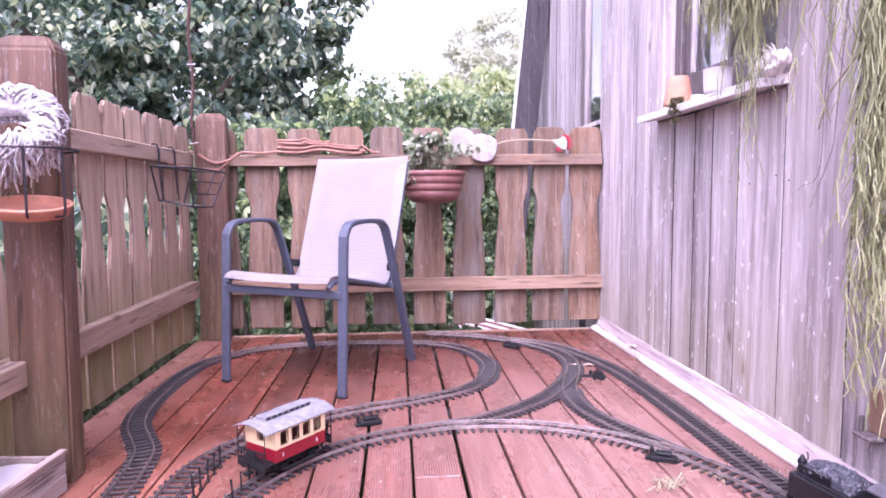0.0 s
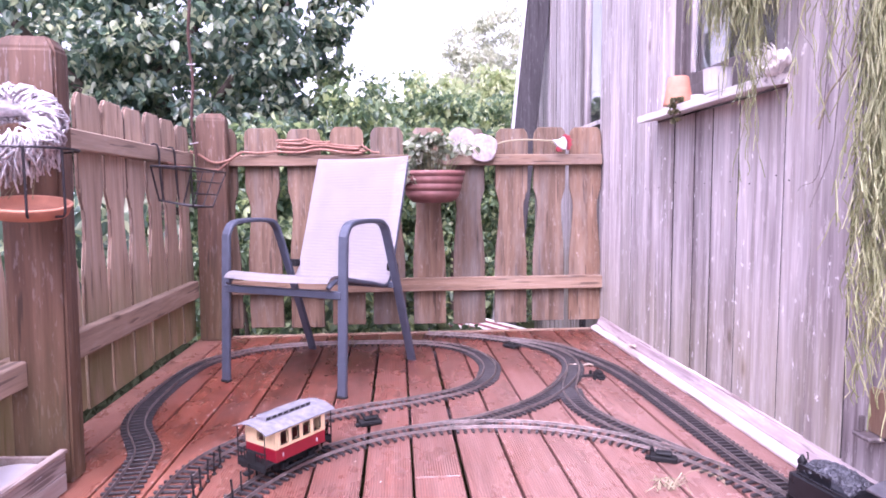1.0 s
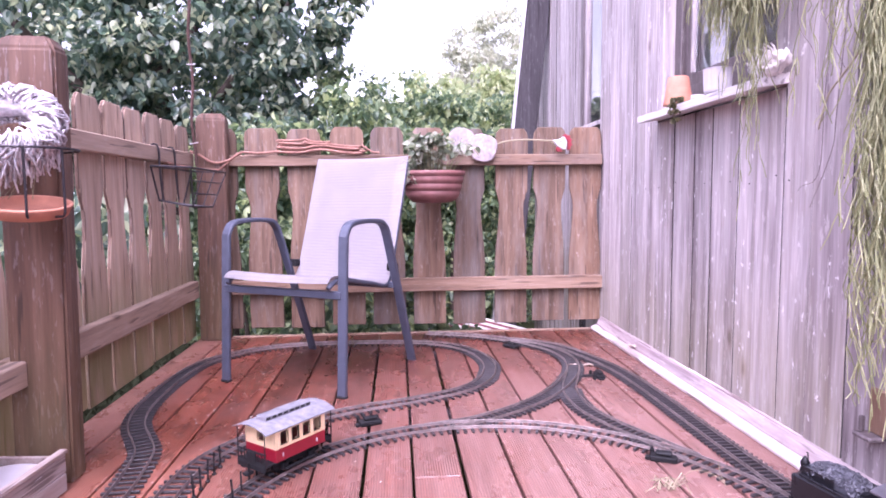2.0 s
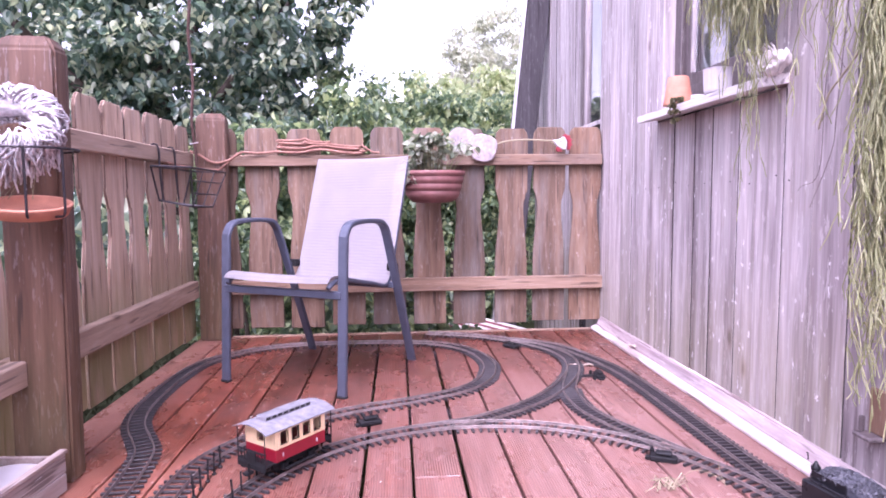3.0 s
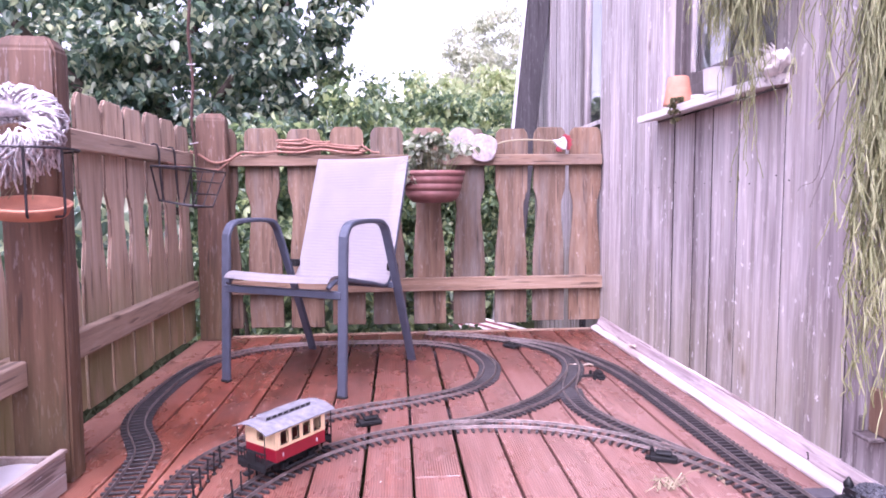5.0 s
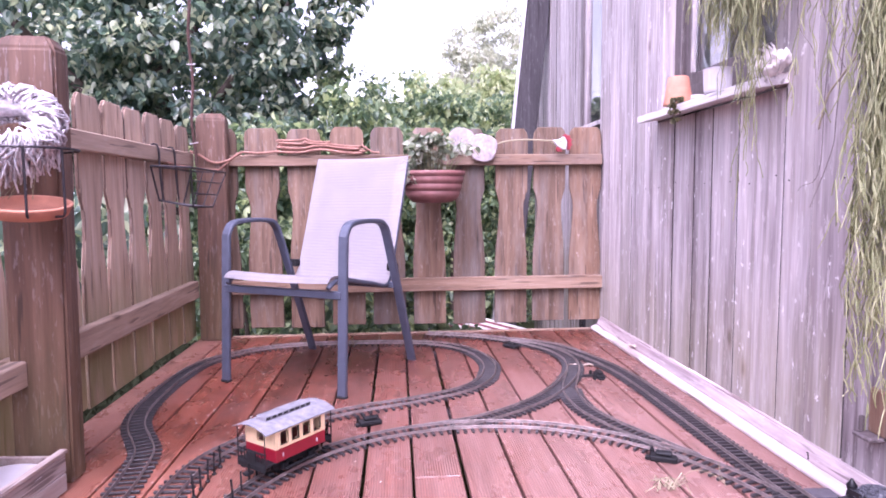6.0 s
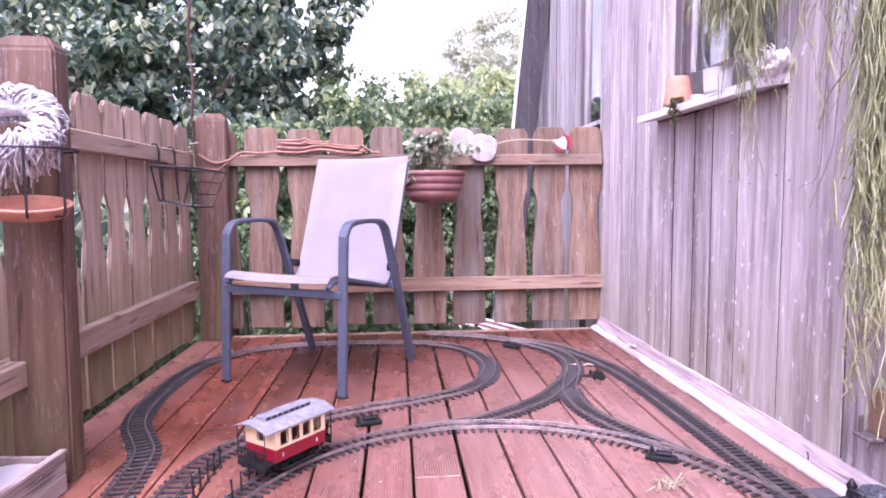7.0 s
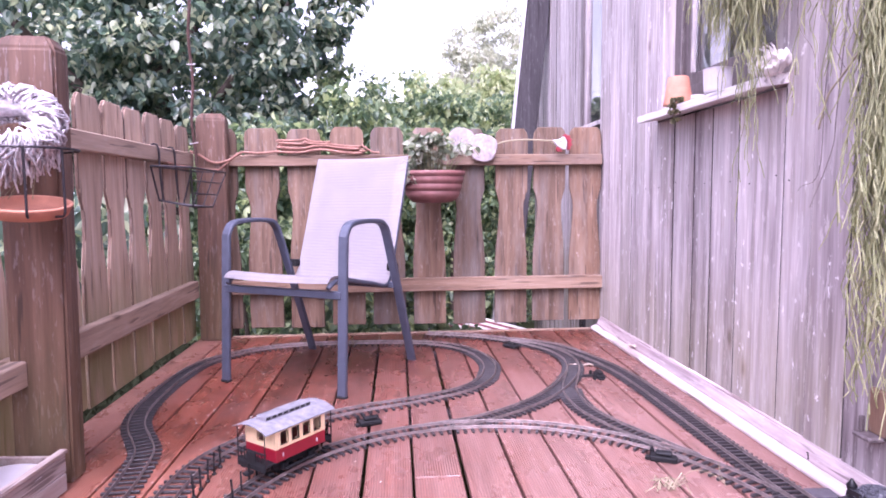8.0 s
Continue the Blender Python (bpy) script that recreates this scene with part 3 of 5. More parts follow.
def build_house():
    wall = thing("wall_house", "weathered grey vertical board cladding of the house", "wall", kind="structure")
    bm = bmesh.new()
    for y0, y1, z0, z1 in ((-1.6, 1.64, -0.6, 2.08), (2.45, 3.19, -0.6, 2.08), (1.64, 2.45, -0.6, 0.98), (1.64, 2.45, 1.79, 2.08)):
        box(bm, WALL_X + 0.031, WALL_X + 0.16, y0, y1, z0, z1)
    part("core", bm, ROOMDARK, wall)
    rng = random.Random(11)
    for y0, y1 in zip(SEAMS, SEAMS[1:]):
        spans = [(0.03, 2.08)]
        if 1.63 < y0 and y1 < 2.48:
            spans = [(0.03, 0.985), (1.78, 2.08)]
        for z0, z1 in spans:
            out = rng.uniform(0, 0.009)
            part("plank", grimy(to_mesh("wall_plank", slab(0, 0.03, 0.0026, y1 - y0 - 0.0026, z0, z1, 0.0015), DARK_GREYWOOD if y0 < 1.23 else GREYWOOD), GRIME), None, wall, at=pose(WALL_X - out, y0, 0))
    head = to_mesh("nail", lathe([(0.0022, -0.0005), (0.0024, 0.0008), (0.0, 0.0012)], 8), WIRE)
    for y0, y1 in zip(SEAMS[14:], SEAMS[15:]):
        for y in rng.choice(((y0 + 0.028,), (y1 - 0.03,), (y0 + 0.03, y1 - 0.025))):
            part("nail", head, None, wall, at=pose(WALL_X - 0.0092, y, 0.737 + rng.uniform(-0.016, 0.016), 0, -90, 0))
    for y0, y1 in ((1.635, 1.69), (2.43, 2.47)):
        part("casing", slab(WALL_X - 0.006, WALL_X + 0.08, y0, y1, 0.99, 1.8, 0.003), GREYWOOD, wall)
    # near window, set back in the cladding
    win = thing("window_1", "dark brown wooden window with clear glass", "window", kind="structure")
    part("window_frame", slab(1.1, 1.16, 2.375, 2.43, 1.03, 1.78), BROWNWOOD, win)
    part("window_frame", slab(1.1425, 1.16, 1.66, 1.7, 1.03, 1.78), BROWNWOOD, win)
    part("window_frame", slab(1.1, 1.16, 1.7, 2.375, 1.03, 1.1), BROWNWOOD, win)
    part("window_frame", slab(1.1, 1.16, 1.7, 2.375, 1.72, 1.78), BROWNWOOD, win)
    part("casement", slab(1.115, 1.15, 2.315, 2.373, 1.102, 1.718), BROWNWOOD, win)
    part("casement", slab(1.115, 1.15, 1.702, 2.313, 1.102, 1.15), BROWNWOOD, win)
    part("glazing_bead", slab(1.108, 1.125, 2.3, 2.312, 1.152, 1.718, 0.002), GREYWOOD, win)
    folds = [(1.195 + 0.012 * math.sin(i * 1.3), 2.2 + i * 0.012) for i in range(10)]
    part("curtain", prism(folds + [(x + 0.003, y) for x, y in folds[::-1]], "z", 1.05, 1.76), WHITE, win)
    pane = part("pane", slab(1.13, 1.136, 1.704, 2.312, 1.152, 1.716, 0), GLASS, win)
    pane.visible_shadow = False
    room = bmesh.new()
    for a in ((1.9, 1.95, 1.2, 2.9, 0.4, 2.3), (1.23, 1.9, 1.2, 1.25, 0.4, 2.3), (1.23, 1.9, 2.85, 2.9, 0.4, 2.3), (1.23, 1.9, 1.25, 2.85, 0.4, 0.45), (1.23, 1.9, 1.25, 2.85, 2.25, 2.3)):
        box(room, *a)
    solo("room_behind_window", room, ROOMLIGHT, "dim room behind the window glass", "room", kind="structure")
    solo("window_sill", prism([(0.965, 0.98), (0.965, 1.006), (1.098, 1.03), (1.098, 1.0)], "y", 1.625, 2.46, 0.002), SILLWOOD, "pale painted window sill, worn and slightly sloping", "sill", kind="structure")
    # the farther, set-back part of the house
    far = thing("wall_far", "grey boarded rear part of the house", "wall", kind="structure")
    part("core", slab(1.145, 1.3, 3.69, 5.0, -0.6, 2.7, 0), ROOMDARK, far)
    y = 3.735
    while y < 4.95:
        w = rng.uniform(0.11, 0.15)
        part("plank", grimy(to_mesh("wall_plank", slab(0, 0.02, 0.004, w - 0.005, -0.6, 2.7, 0.002), GREYWOOD), GRIME), None, far, at=pose(1.12 - rng.uniform(0, 0.006), y, 0))
        y += w
    part("core", slab(1.145, 1.3, 3.2, 3.69, -0.6, 1.09, 0), GREYWOOD, far)
    w2 = thing("window_2", "narrow window in the rear part of the house", "window", kind="structure")
    part("window_frame", slab(1.11, 1.16, 3.685, 3.73, 1.09, 2.7), BROWNWOOD, w2)
    part("casement", slab(1.118, 1.15, 3.645, 3.683, 1.101, 2.7), GREYWOOD, w2)
    part("window_sill", slab(1.09, 1.16, 3.2, 3.73, 1.075, 1.1), GREYWOOD, w2)
    p2 = part("pane", slab(1.135, 1.14, 3.2, 3.645, 1.1, 2.7, 0), GLASS, w2)
    # added dark sheet behind the pane, in place of an unlit room
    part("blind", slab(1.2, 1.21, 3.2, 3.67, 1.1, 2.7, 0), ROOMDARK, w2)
    p2.visible_shadow = False
    beam = thing("gable_post", "dark stained leaning gable board with a pale metal edge", "beam", kind="structure")
    lean = pose(0, 0, 0) @ Matrix(((1, 0, 0.103, 0), (0, 1, 0, 0), (0, 0, 1, 0), (0, 0, 0, 1)))
    b1 = slab(0.738, 0.9, 4.5, 4.6, -0.6, 2.5, 0.004)
    bmesh.ops.transform(b1, matrix=lean, verts=b1.verts)
    part("board", b1, DARKWOOD, beam)
    b2 = slab(0.722, 0.7355, 4.51, 4.58, -0.6, 2.5, 0.003)
    bmesh.ops.transform(b2, matrix=lean, verts=b2.verts)
    part("metal_edge", b2, WHITE, beam)


build_house()


# ---------- fences ----------
def fence_board_outline(w=0.083, z0=0.04, z1=1.04, waist=0.75):
    right = [(w, z0), (w, 0.36), (w * 0.93, 0.45), (w * (waist + 0.05), 0.56), (w * waist, 0.62), (w * (waist + 0.02), 0.66), (w * 0.88, 0.70), (w, 0.73), (w, z1 - 0.045), (w * 0.93, z1 - 0.02), (w * 0.72, z1)]
    return right + [(-u, v) for u, v in right[::-1]]


def post(label, x0, x1, y0, y1, h, lean=0):
    cx, cy, hx, hy = (x0 + x1) / 2, (y0 + y1) / 2, (x1 - x0) / 2, (y1 - y0) / 2
    bm = bmesh.new()
    rows = []
    for s, z in ((1, 0.001), (1, h - 0.03), (0.72, h)):
        rows.append([bm.verts.new((sx * hx * s, sy * hy * s, z)) for sx, sy in ((-1, -1), (1, -1), (1, 1), (-1, 1))])
    for p, q in zip(rows, rows[1:]):
        for i in range(4):
            bm.faces.new((p[i], p[(i + 1) % 4], q[(i + 1) % 4], q[i]))
    bm.faces.new(rows[0][::-1])
    bm.faces.new(rows[-1])
    bevelled(bm, 0.006, 2)
    return solo("fence_post", bm, POST, label, "post", pose(cx, cy, 0, 0, lean, 0), "fence posts")


def build_fences():
    rng = random.Random(4)
    post("thick brown square fence post with chamfered top, mossy foot", -0.942, -0.804, 1.54, 1.605, 1.08, 0.8)
    post("brown square corner post with a rope round it", -0.968, -0.826, 3.07, 3.126, 1.10, 0.9)
    fb = thing("back_fence", "brown wooden picket fence with waisted boards and rounded tops", "fence")
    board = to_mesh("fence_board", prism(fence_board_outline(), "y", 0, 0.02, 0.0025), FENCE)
    xs = [-0.865, -0.662, -0.458, -0.25, -0.043, 0.163, 0.369, 0.5825, 0.7805, 0.975]
    for i, x in enumerate(xs):
        part("board", board, None, fb, at=pose(x, 3.165, rng.uniform(-0.006, 0.006), 0, rng.uniform(-0.4, 0.4), 0))
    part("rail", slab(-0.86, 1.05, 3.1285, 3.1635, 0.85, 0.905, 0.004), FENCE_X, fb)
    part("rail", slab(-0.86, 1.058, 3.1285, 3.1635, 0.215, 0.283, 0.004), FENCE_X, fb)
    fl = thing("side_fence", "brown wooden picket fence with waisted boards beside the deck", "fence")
    board2 = to_mesh("side_fence_board", prism(fence_board_outline(0.0815, 0.014, 1.035, 0.66), "x", -0.013, 0, 0.002), [FENCE_SIDE_LIT, POST])
    # edge faces take the dark post wood, painting shade into the gaps
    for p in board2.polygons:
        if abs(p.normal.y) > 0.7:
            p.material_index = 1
    y = 3.045
    while y > -1.5:
        part("board", board2, None, fl, at=pose(-1.003, y, rng.uniform(-0.008, 0.012), rng.uniform(-0.5, 0.5), 0, 0))
        y -= 0.182
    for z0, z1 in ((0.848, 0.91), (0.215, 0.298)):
        part("rail", slab(-1.0015, -0.962, 1.607, 3.068, z0, z1, 0.004), FENCE_Y_LIT, fl)
    part("rail", slab(-1.0015, -0.962, -1.6, 1.538, 0.848, 0.91, 0.004), FENCE_Y_LIT, fl)
    part("rail", slab(-0.935, -0.893, -1.6, 1.538, 0.248, 0.312, 0.004), FENCE_Y_LIT, fl)


build_fences()


# ---------- model railway ----------
SLEEPER_ME = to_mesh("sleeper", slab(-0.044, 0.044, -0.0037, 0.0037, 0, 0.0072, 0.001), SLEEPER)
TRACKS = {
    "A": [(-0.655, 1.2), (-0.662, 1.45), (-0.67, 1.54), (-0.694, 1.69), (-0.738, 1.785), (-0.785, 1.87), (-0.822, 1.965), (-0.845, 2.1), (-0.852, 2.32), (-0.833, 2.56), (-0.77, 2.70), (-0.64, 2.83), (-0.46, 2.90), (-0.25, 2.915), (-0.03, 2.905), (0.14, 2.87), (0.26, 2.79), (0.337, 2.66), (0.366, 2.52), (0.36, 2.41), (0.318, 2.27), (0.22, 2.15), (0.06, 2.06), (-0.12, 1.99), (-0.28, 1.90), (-0.42, 1.78), (-0.51, 1.64), (-0.54, 1.48), (-0.54, 1.25)],
    "B": [(-0.43, 1.25), (-0.37, 1.42), (-0.29, 1.56), (-0.185, 1.668), (-0.07, 1.742), (0.08, 1.795), (0.25, 1.812), (0.41, 1.785), (0.54, 1.725), (0.65, 1.645), (0.745, 1.54), (0.812, 1.42), (0.855, 1.3), (0.88, 1.17)],
    "C": [(0.08, 1.795), (0.23, 1.845), (0.36, 1.925), (0.46, 2.01), (0.555, 2.12), (0.645, 2.27), (0.695, 2.4), (0.712, 2.53), (0.685, 2.67), (0.62, 2.78), (0.53, 2.885), (0.42, 2.965), (0.28, 3.03), (0.14, 3.07)],
    "D": [(0.711, 2.5), (0.695, 2.39), (0.65, 2.26), (0.61, 2.15), (0.592, 2.04), (0.598, 1.91), (0.635, 1.79), (0.69, 1.67), (0.77, 1.51)],
    "E": [(0.53, 2.885), (0.64, 2.82), (0.735, 2.71), (0.807, 2.52), (0.85, 2.36), (0.872, 2.17), (0.88, 1.95), (0.885, 1.7), (0.891, 1.5), (0.897, 1.36), (0.905, 1.25), (0.925, 1.1), (0.955, 0.9), (0.965, 0.7), (0.965, 0.5)]}


LAID = []


def build_track(points, lift, label, spacing):
    tr = thing("railway_track", label, "model track", group="model railway tracks")
    z = 0.001 + lift
    mid = smooth_path([(x, y, z) for x, y in points], spacing)
    for i, p in enumerate(mid):
        d = mid[min(i + 1, len(mid) - 1)] - mid[max(i - 1, 0)]
        if any((p.xy - q).length < 0.034 for q in LAID):
            continue
        part("sleeper", SLEEPER_ME, None, tr, at=Matrix.Translation(p) @ Matrix.Rotation(math.atan2(d.y, d.x) - math.pi / 2, 4, "Z"))
    LAID.extend(p.xy for p in mid)
    for side in (-1, 1):
        line = []
        for i, p in enumerate(mid):
            d = (mid[min(i + 1, len(mid) - 1)] - mid[max(i - 1, 0)]).normalized()
            line.append(p + Vector((-d.y, d.x, 0)) * 0.0237 * side + Vector((0, 0, 0.0115)))
        rail = tube(line, 0, flat=(0.0013, 0.0042))
        tube([q - Vector((0, 0, 0.0035)) for q in line], 0, bm=rail, flat=(0.0024, 0.0008))
        part("rail", rail, RAIL, tr)
    return tr


build_track(TRACKS["A"], 0.0, "narrow toy railway loop with black sleepers and dull brass rails", 0.027)
build_track(TRACKS["B"], 0.0006, "curved toy railway track with dull brass rails carrying a coach", 0.025)
build_track(TRACKS["C"], 0.0012, "toy railway branch curving to the far edge of the deck", 0.0235)
build_track(TRACKS["D"], 0.0018, "short toy railway connecting curve between two branches", 0.0225)
build_track(TRACKS["E"], 0.0024, "long toy railway track beside the house wall", 0.021)


# ---------- garden chair ----------
def build_chair():
    ch = thing("garden_chair", "stacking garden chair, grey-blue steel tube with pale grey mesh seat", "chair", pose(-0.304, 2.485, 0, 0, 0, -28))
    for s in (-1, 1):
        x = 0.26 * s
        line = smooth_path([(x, -0.265, 0.0), (x, -0.252, 0.25), (x, -0.238, 0.52), (x, -0.228, 0.572), (x, -0.195, 0.602), (x, -0.11, 0.61), (x, 0.003, 0.605), (x, 0.045, 0.585), (x, 0.076, 0.53), (x * 0.99, 0.18, 0.27), (x * 0.98, 0.283, 0.0)], 0.02)
        line[0].z, line[-1].z = 0.001, 0.001
        part("side_frame", tube(line, 0, flat=(0.0085, 0.018)), STEEL, ch)
        inner = 0.2225 * s
        rail = smooth_path([(inner, -0.285, 0.393), (inner, -0.25, 0.41), (inner, -0.2, 0.412), (inner, 0.0, 0.375), (inner, 0.11, 0.352), (inner, 0.155, 0.385), (inner, 0.2, 0.5), (inner, 0.27, 0.7), (inner, 0.325, 0.862)], 0.02)
        part("side_rail", tube([q + Vector((0, 0.004, -0.008)) for q in rail], 0.009, 8), STEEL, ch, smooth=True)
        part("foot_cap", slab(x - 0.0195, x + 0.0195, -0.276, -0.254, 0.0005, 0.01), BLACK, ch)
        part("bracket", slab(min(inner, x), max(inner, x), 0.13, 0.165, 0.40, 0.43), BLACK, ch)
    part("crossbar", slab(-0.258, 0.258, -0.262, -0.238, 0.345, 0.372), STEEL, ch)
    part("crossbar", slab(-0.248, 0.248, 0.135, 0.16, 0.33, 0.355), STEEL, ch)
    prof = smooth_path([(0, -0.292, 0.404), (0, -0.282, 0.416), (0, -0.25, 0.426), (0, -0.19, 0.416), (0, -0.05, 0.383), (0, 0.1, 0.352), (0, 0.15, 0.385), (0, 0.2, 0.51), (0, 0.27, 0.71), (0, 0.318, 0.85), (0, 0.335, 0.872), (0, 0.35, 0.868)], 0.018)
    bm = bmesh.new()
    rows = []
    for p in prof:
        rows.append([bm.verts.new((x, p.y, p.z - 0.006 * (1 - (x / 0.227) ** 2))) for x in np.linspace(-0.229, 0.229, 9)])
    for a, b in zip(rows, rows[1:]):
        for i in range(8):
            bm.faces.new((a[i], a[i + 1], b[i + 1], b[i]))
    bmesh.ops.solidify(bm, geom=bm.faces[:], thickness=0.003)
    part("sling", bm, SLING, ch, "pale lilac-grey woven mesh sling", True)


build_chair()


# ---------- toy coach ----------
def build_coach():
    co = thing("toy_coach", "toy railway coach, red and cream with grey roof", "toy coach", pose(-0.2935, 1.583, 0.0177, 0, 0, 51.6))
    L, W = 0.083, 0.056
    body = part("body", slab(-L, L, -W, W, 0.038, 0.07, 0.001), RED, co, "glossy red lower body")
    part("floor", slab(-L - 0.03, L + 0.028, -W + 0.004, W - 0.004, 0.033, 0.0395, 0.001), BLACK, co)
    # cream upper walls with real window openings
    z0, z1, za, zb = 0.0705, 0.12, 0.08, 0.11
    for s in (-1, 1):
        y0, y1 = (W - 0.006, W) if s > 0 else (-W, -W + 0.006)
        edges = [-L, -0.066, -0.044, -0.030, -0.008, 0.007, 0.029, 0.044, 0.066, L]
        bm = bmesh.new()
        box(bm, -L, L, y0, y1, z0, za)
        box(bm, -L, L, y0, y1, zb, z1)
        for a, b in zip(edges[::2], edges[1::2]):
            box(bm, a, b, y0, y1, za, zb)
        side = part("side_wall", bm, CREAM, co, "cream upper side wall")
        for a, b in zip(edges[1::2], edges[2::2]):
            wf = bmesh.new()
            ym = y0 - 0.0008 if s < 0 else y0 + 0.0008
            for c in ((a - 0.0014, a, za, zb), (b, b + 0.0014, za, zb), (a, b, zb, zb + 0.0014), (a, b, za - 0.0014, za)):
                box(wf, c[0], c[1], ym, ym + 0.006, c[2], c[3])
            part("window_frame", wf, BLACK, side)
        for xa in (-0.074, -0.037, 0.0, 0.037, 0.074):
            part("pilaster", slab(xa - 0.0022, xa + 0.0022, y0 - 0.001 if s < 0 else y1, y0 if s < 0 else y1 + 0.001, z0, z1, 0.0003), CREAM, side)
        part("marking", slab(-0.072 + 0.01, -0.058, (-W - 0.0008) if s < 0 else W, -W if s < 0 else W + 0.0008, 0.048, 0.058, 0.0002), WHITE, body)
        part("marking", slab(0.05, 0.055, (-W - 0.0008) if s < 0 else W, -W if s < 0 else W + 0.0008, 0.048, 0.058, 0.0002), WHITE, body)
        part("side_frame", slab(-L + 0.005, L - 0.005, s * 0.034 - 0.003, s * 0.034 + 0.003, 0.014, 0.033, 0.001), BLACK, co)
        part("running_board", slab(-0.05, 0.05, s * 0.05 - 0.006, s * 0.05 + 0.006, 0.01, 0.014, 0.0008), BLACK, co)
        for xa in (-0.045, 0.045):
            part("axle_box", slab(xa - 0.009, xa + 0.009, s * 0.042 - 0.006, s * 0.042 + 0.006, 0.008, 0.026, 0.0015), BLACK, co)
    for s in (-1, 1):
        x0, x1 = (L - 0.006, L) if s > 0 else (-L, -L + 0.006)
        bm = bmesh.new()
        for y0, y1 in ((-W + 0.0062, -0.012), (0.012, W - 0.0062)):
            box(bm, x0, x1, y0, y1, 0.0705, 0.12)
        box(bm, x0, x1, -0.012, 0.012, 0.0705, 0.082)
        box(bm, x0, x1, -0.012, 0.012, 0.111, 0.12)
        part("end_wall", bm, CREAM, co, "cream end wall with a door window")
        xp = s * (L + 0.028)
        rail = bmesh.new()
        for y in np.linspace(-0.05, 0.05, 9):
            tube([(xp, y, 0.038), (xp, y, 0.066)], 0.0016, 5, rail)
        tube([(xp, -0.052, 0.067), (xp, 0.052, 0.067)], 0.0022, 5, rail)
        box(rail, xp - 0.001, xp + 0.001, -0.05, 0.05, 0.036, 0.046)
        box(rail, xp - 0.002, xp + 0.002, -0.016, 0.016, 0.036, 0.064)
        part("platform_railing", rail, BLACK, co)
        for y in (-0.05, 0.05):
            part("roof_post", tube([(xp, y, 0.038), (xp, y, 0.121)], 0.0015, 5), BLACK, co)
        part("buffer_beam", slab(xp - 0.003, xp + 0.003, -0.05, 0.05, 0.022, 0.036, 0.001), BLACK, co)
        part("coupler", slab(min(xp, xp + s * 0.022), max(xp, xp + s * 0.022), -0.008, 0.008, 0.012, 0.02, 0.001), BLACK, co)
        for sy in (-1, 1):
            part("step", slab(s * (L + 0.012) - 0.008, s * (L + 0.012) + 0.008, sy * 0.045 - 0.008, sy * 0.045 + 0.008, 0.012, 0.016, 0.0005), BLACK, co)
    for xa in (-0.045, 0.045):
        ax = part("axle", tube([(xa, -0.03, 0.0145), (xa, 0.03, 0.0145)], 0.002, 8), BLACK, co)
        for s in (-1, 1):
            part("wheel", tube([(xa, s * 0.021, 0.0145), (xa, s * 0.027, 0.0145)], 0.0145, 20), BLACK, ax)
    ys = np.linspace(-W - 0.006, W + 0.006, 15)
    arch = [(y, 0.1195 + 0.015 * (1 - (y / (W + 0.006)) ** 2)) for y in ys]
    roof = part("roof", prism(arch + [(y, z - 0.003) for y, z in arch[::-1]], "x", -L - 0.034, L + 0.032, 0), ROOFGREY, co, "weathered grey arched roof")
    part("clerestory", slab(-L + 0.004, L - 0.014, -0.018, 0.018, 0.131, 0.1435, 0.0012), ROOFGREY, roof)
    for xa in np.linspace(-L + 0.012, L - 0.022, 8):
        for s in (-1, 1):
            part("vent", slab(xa - 0.006, xa + 0.006, s * 0.0185 - 0.001, s * 0.0185 + 0.001, 0.136, 0.1415, 0.0003), BLACK, roof)


build_coach()


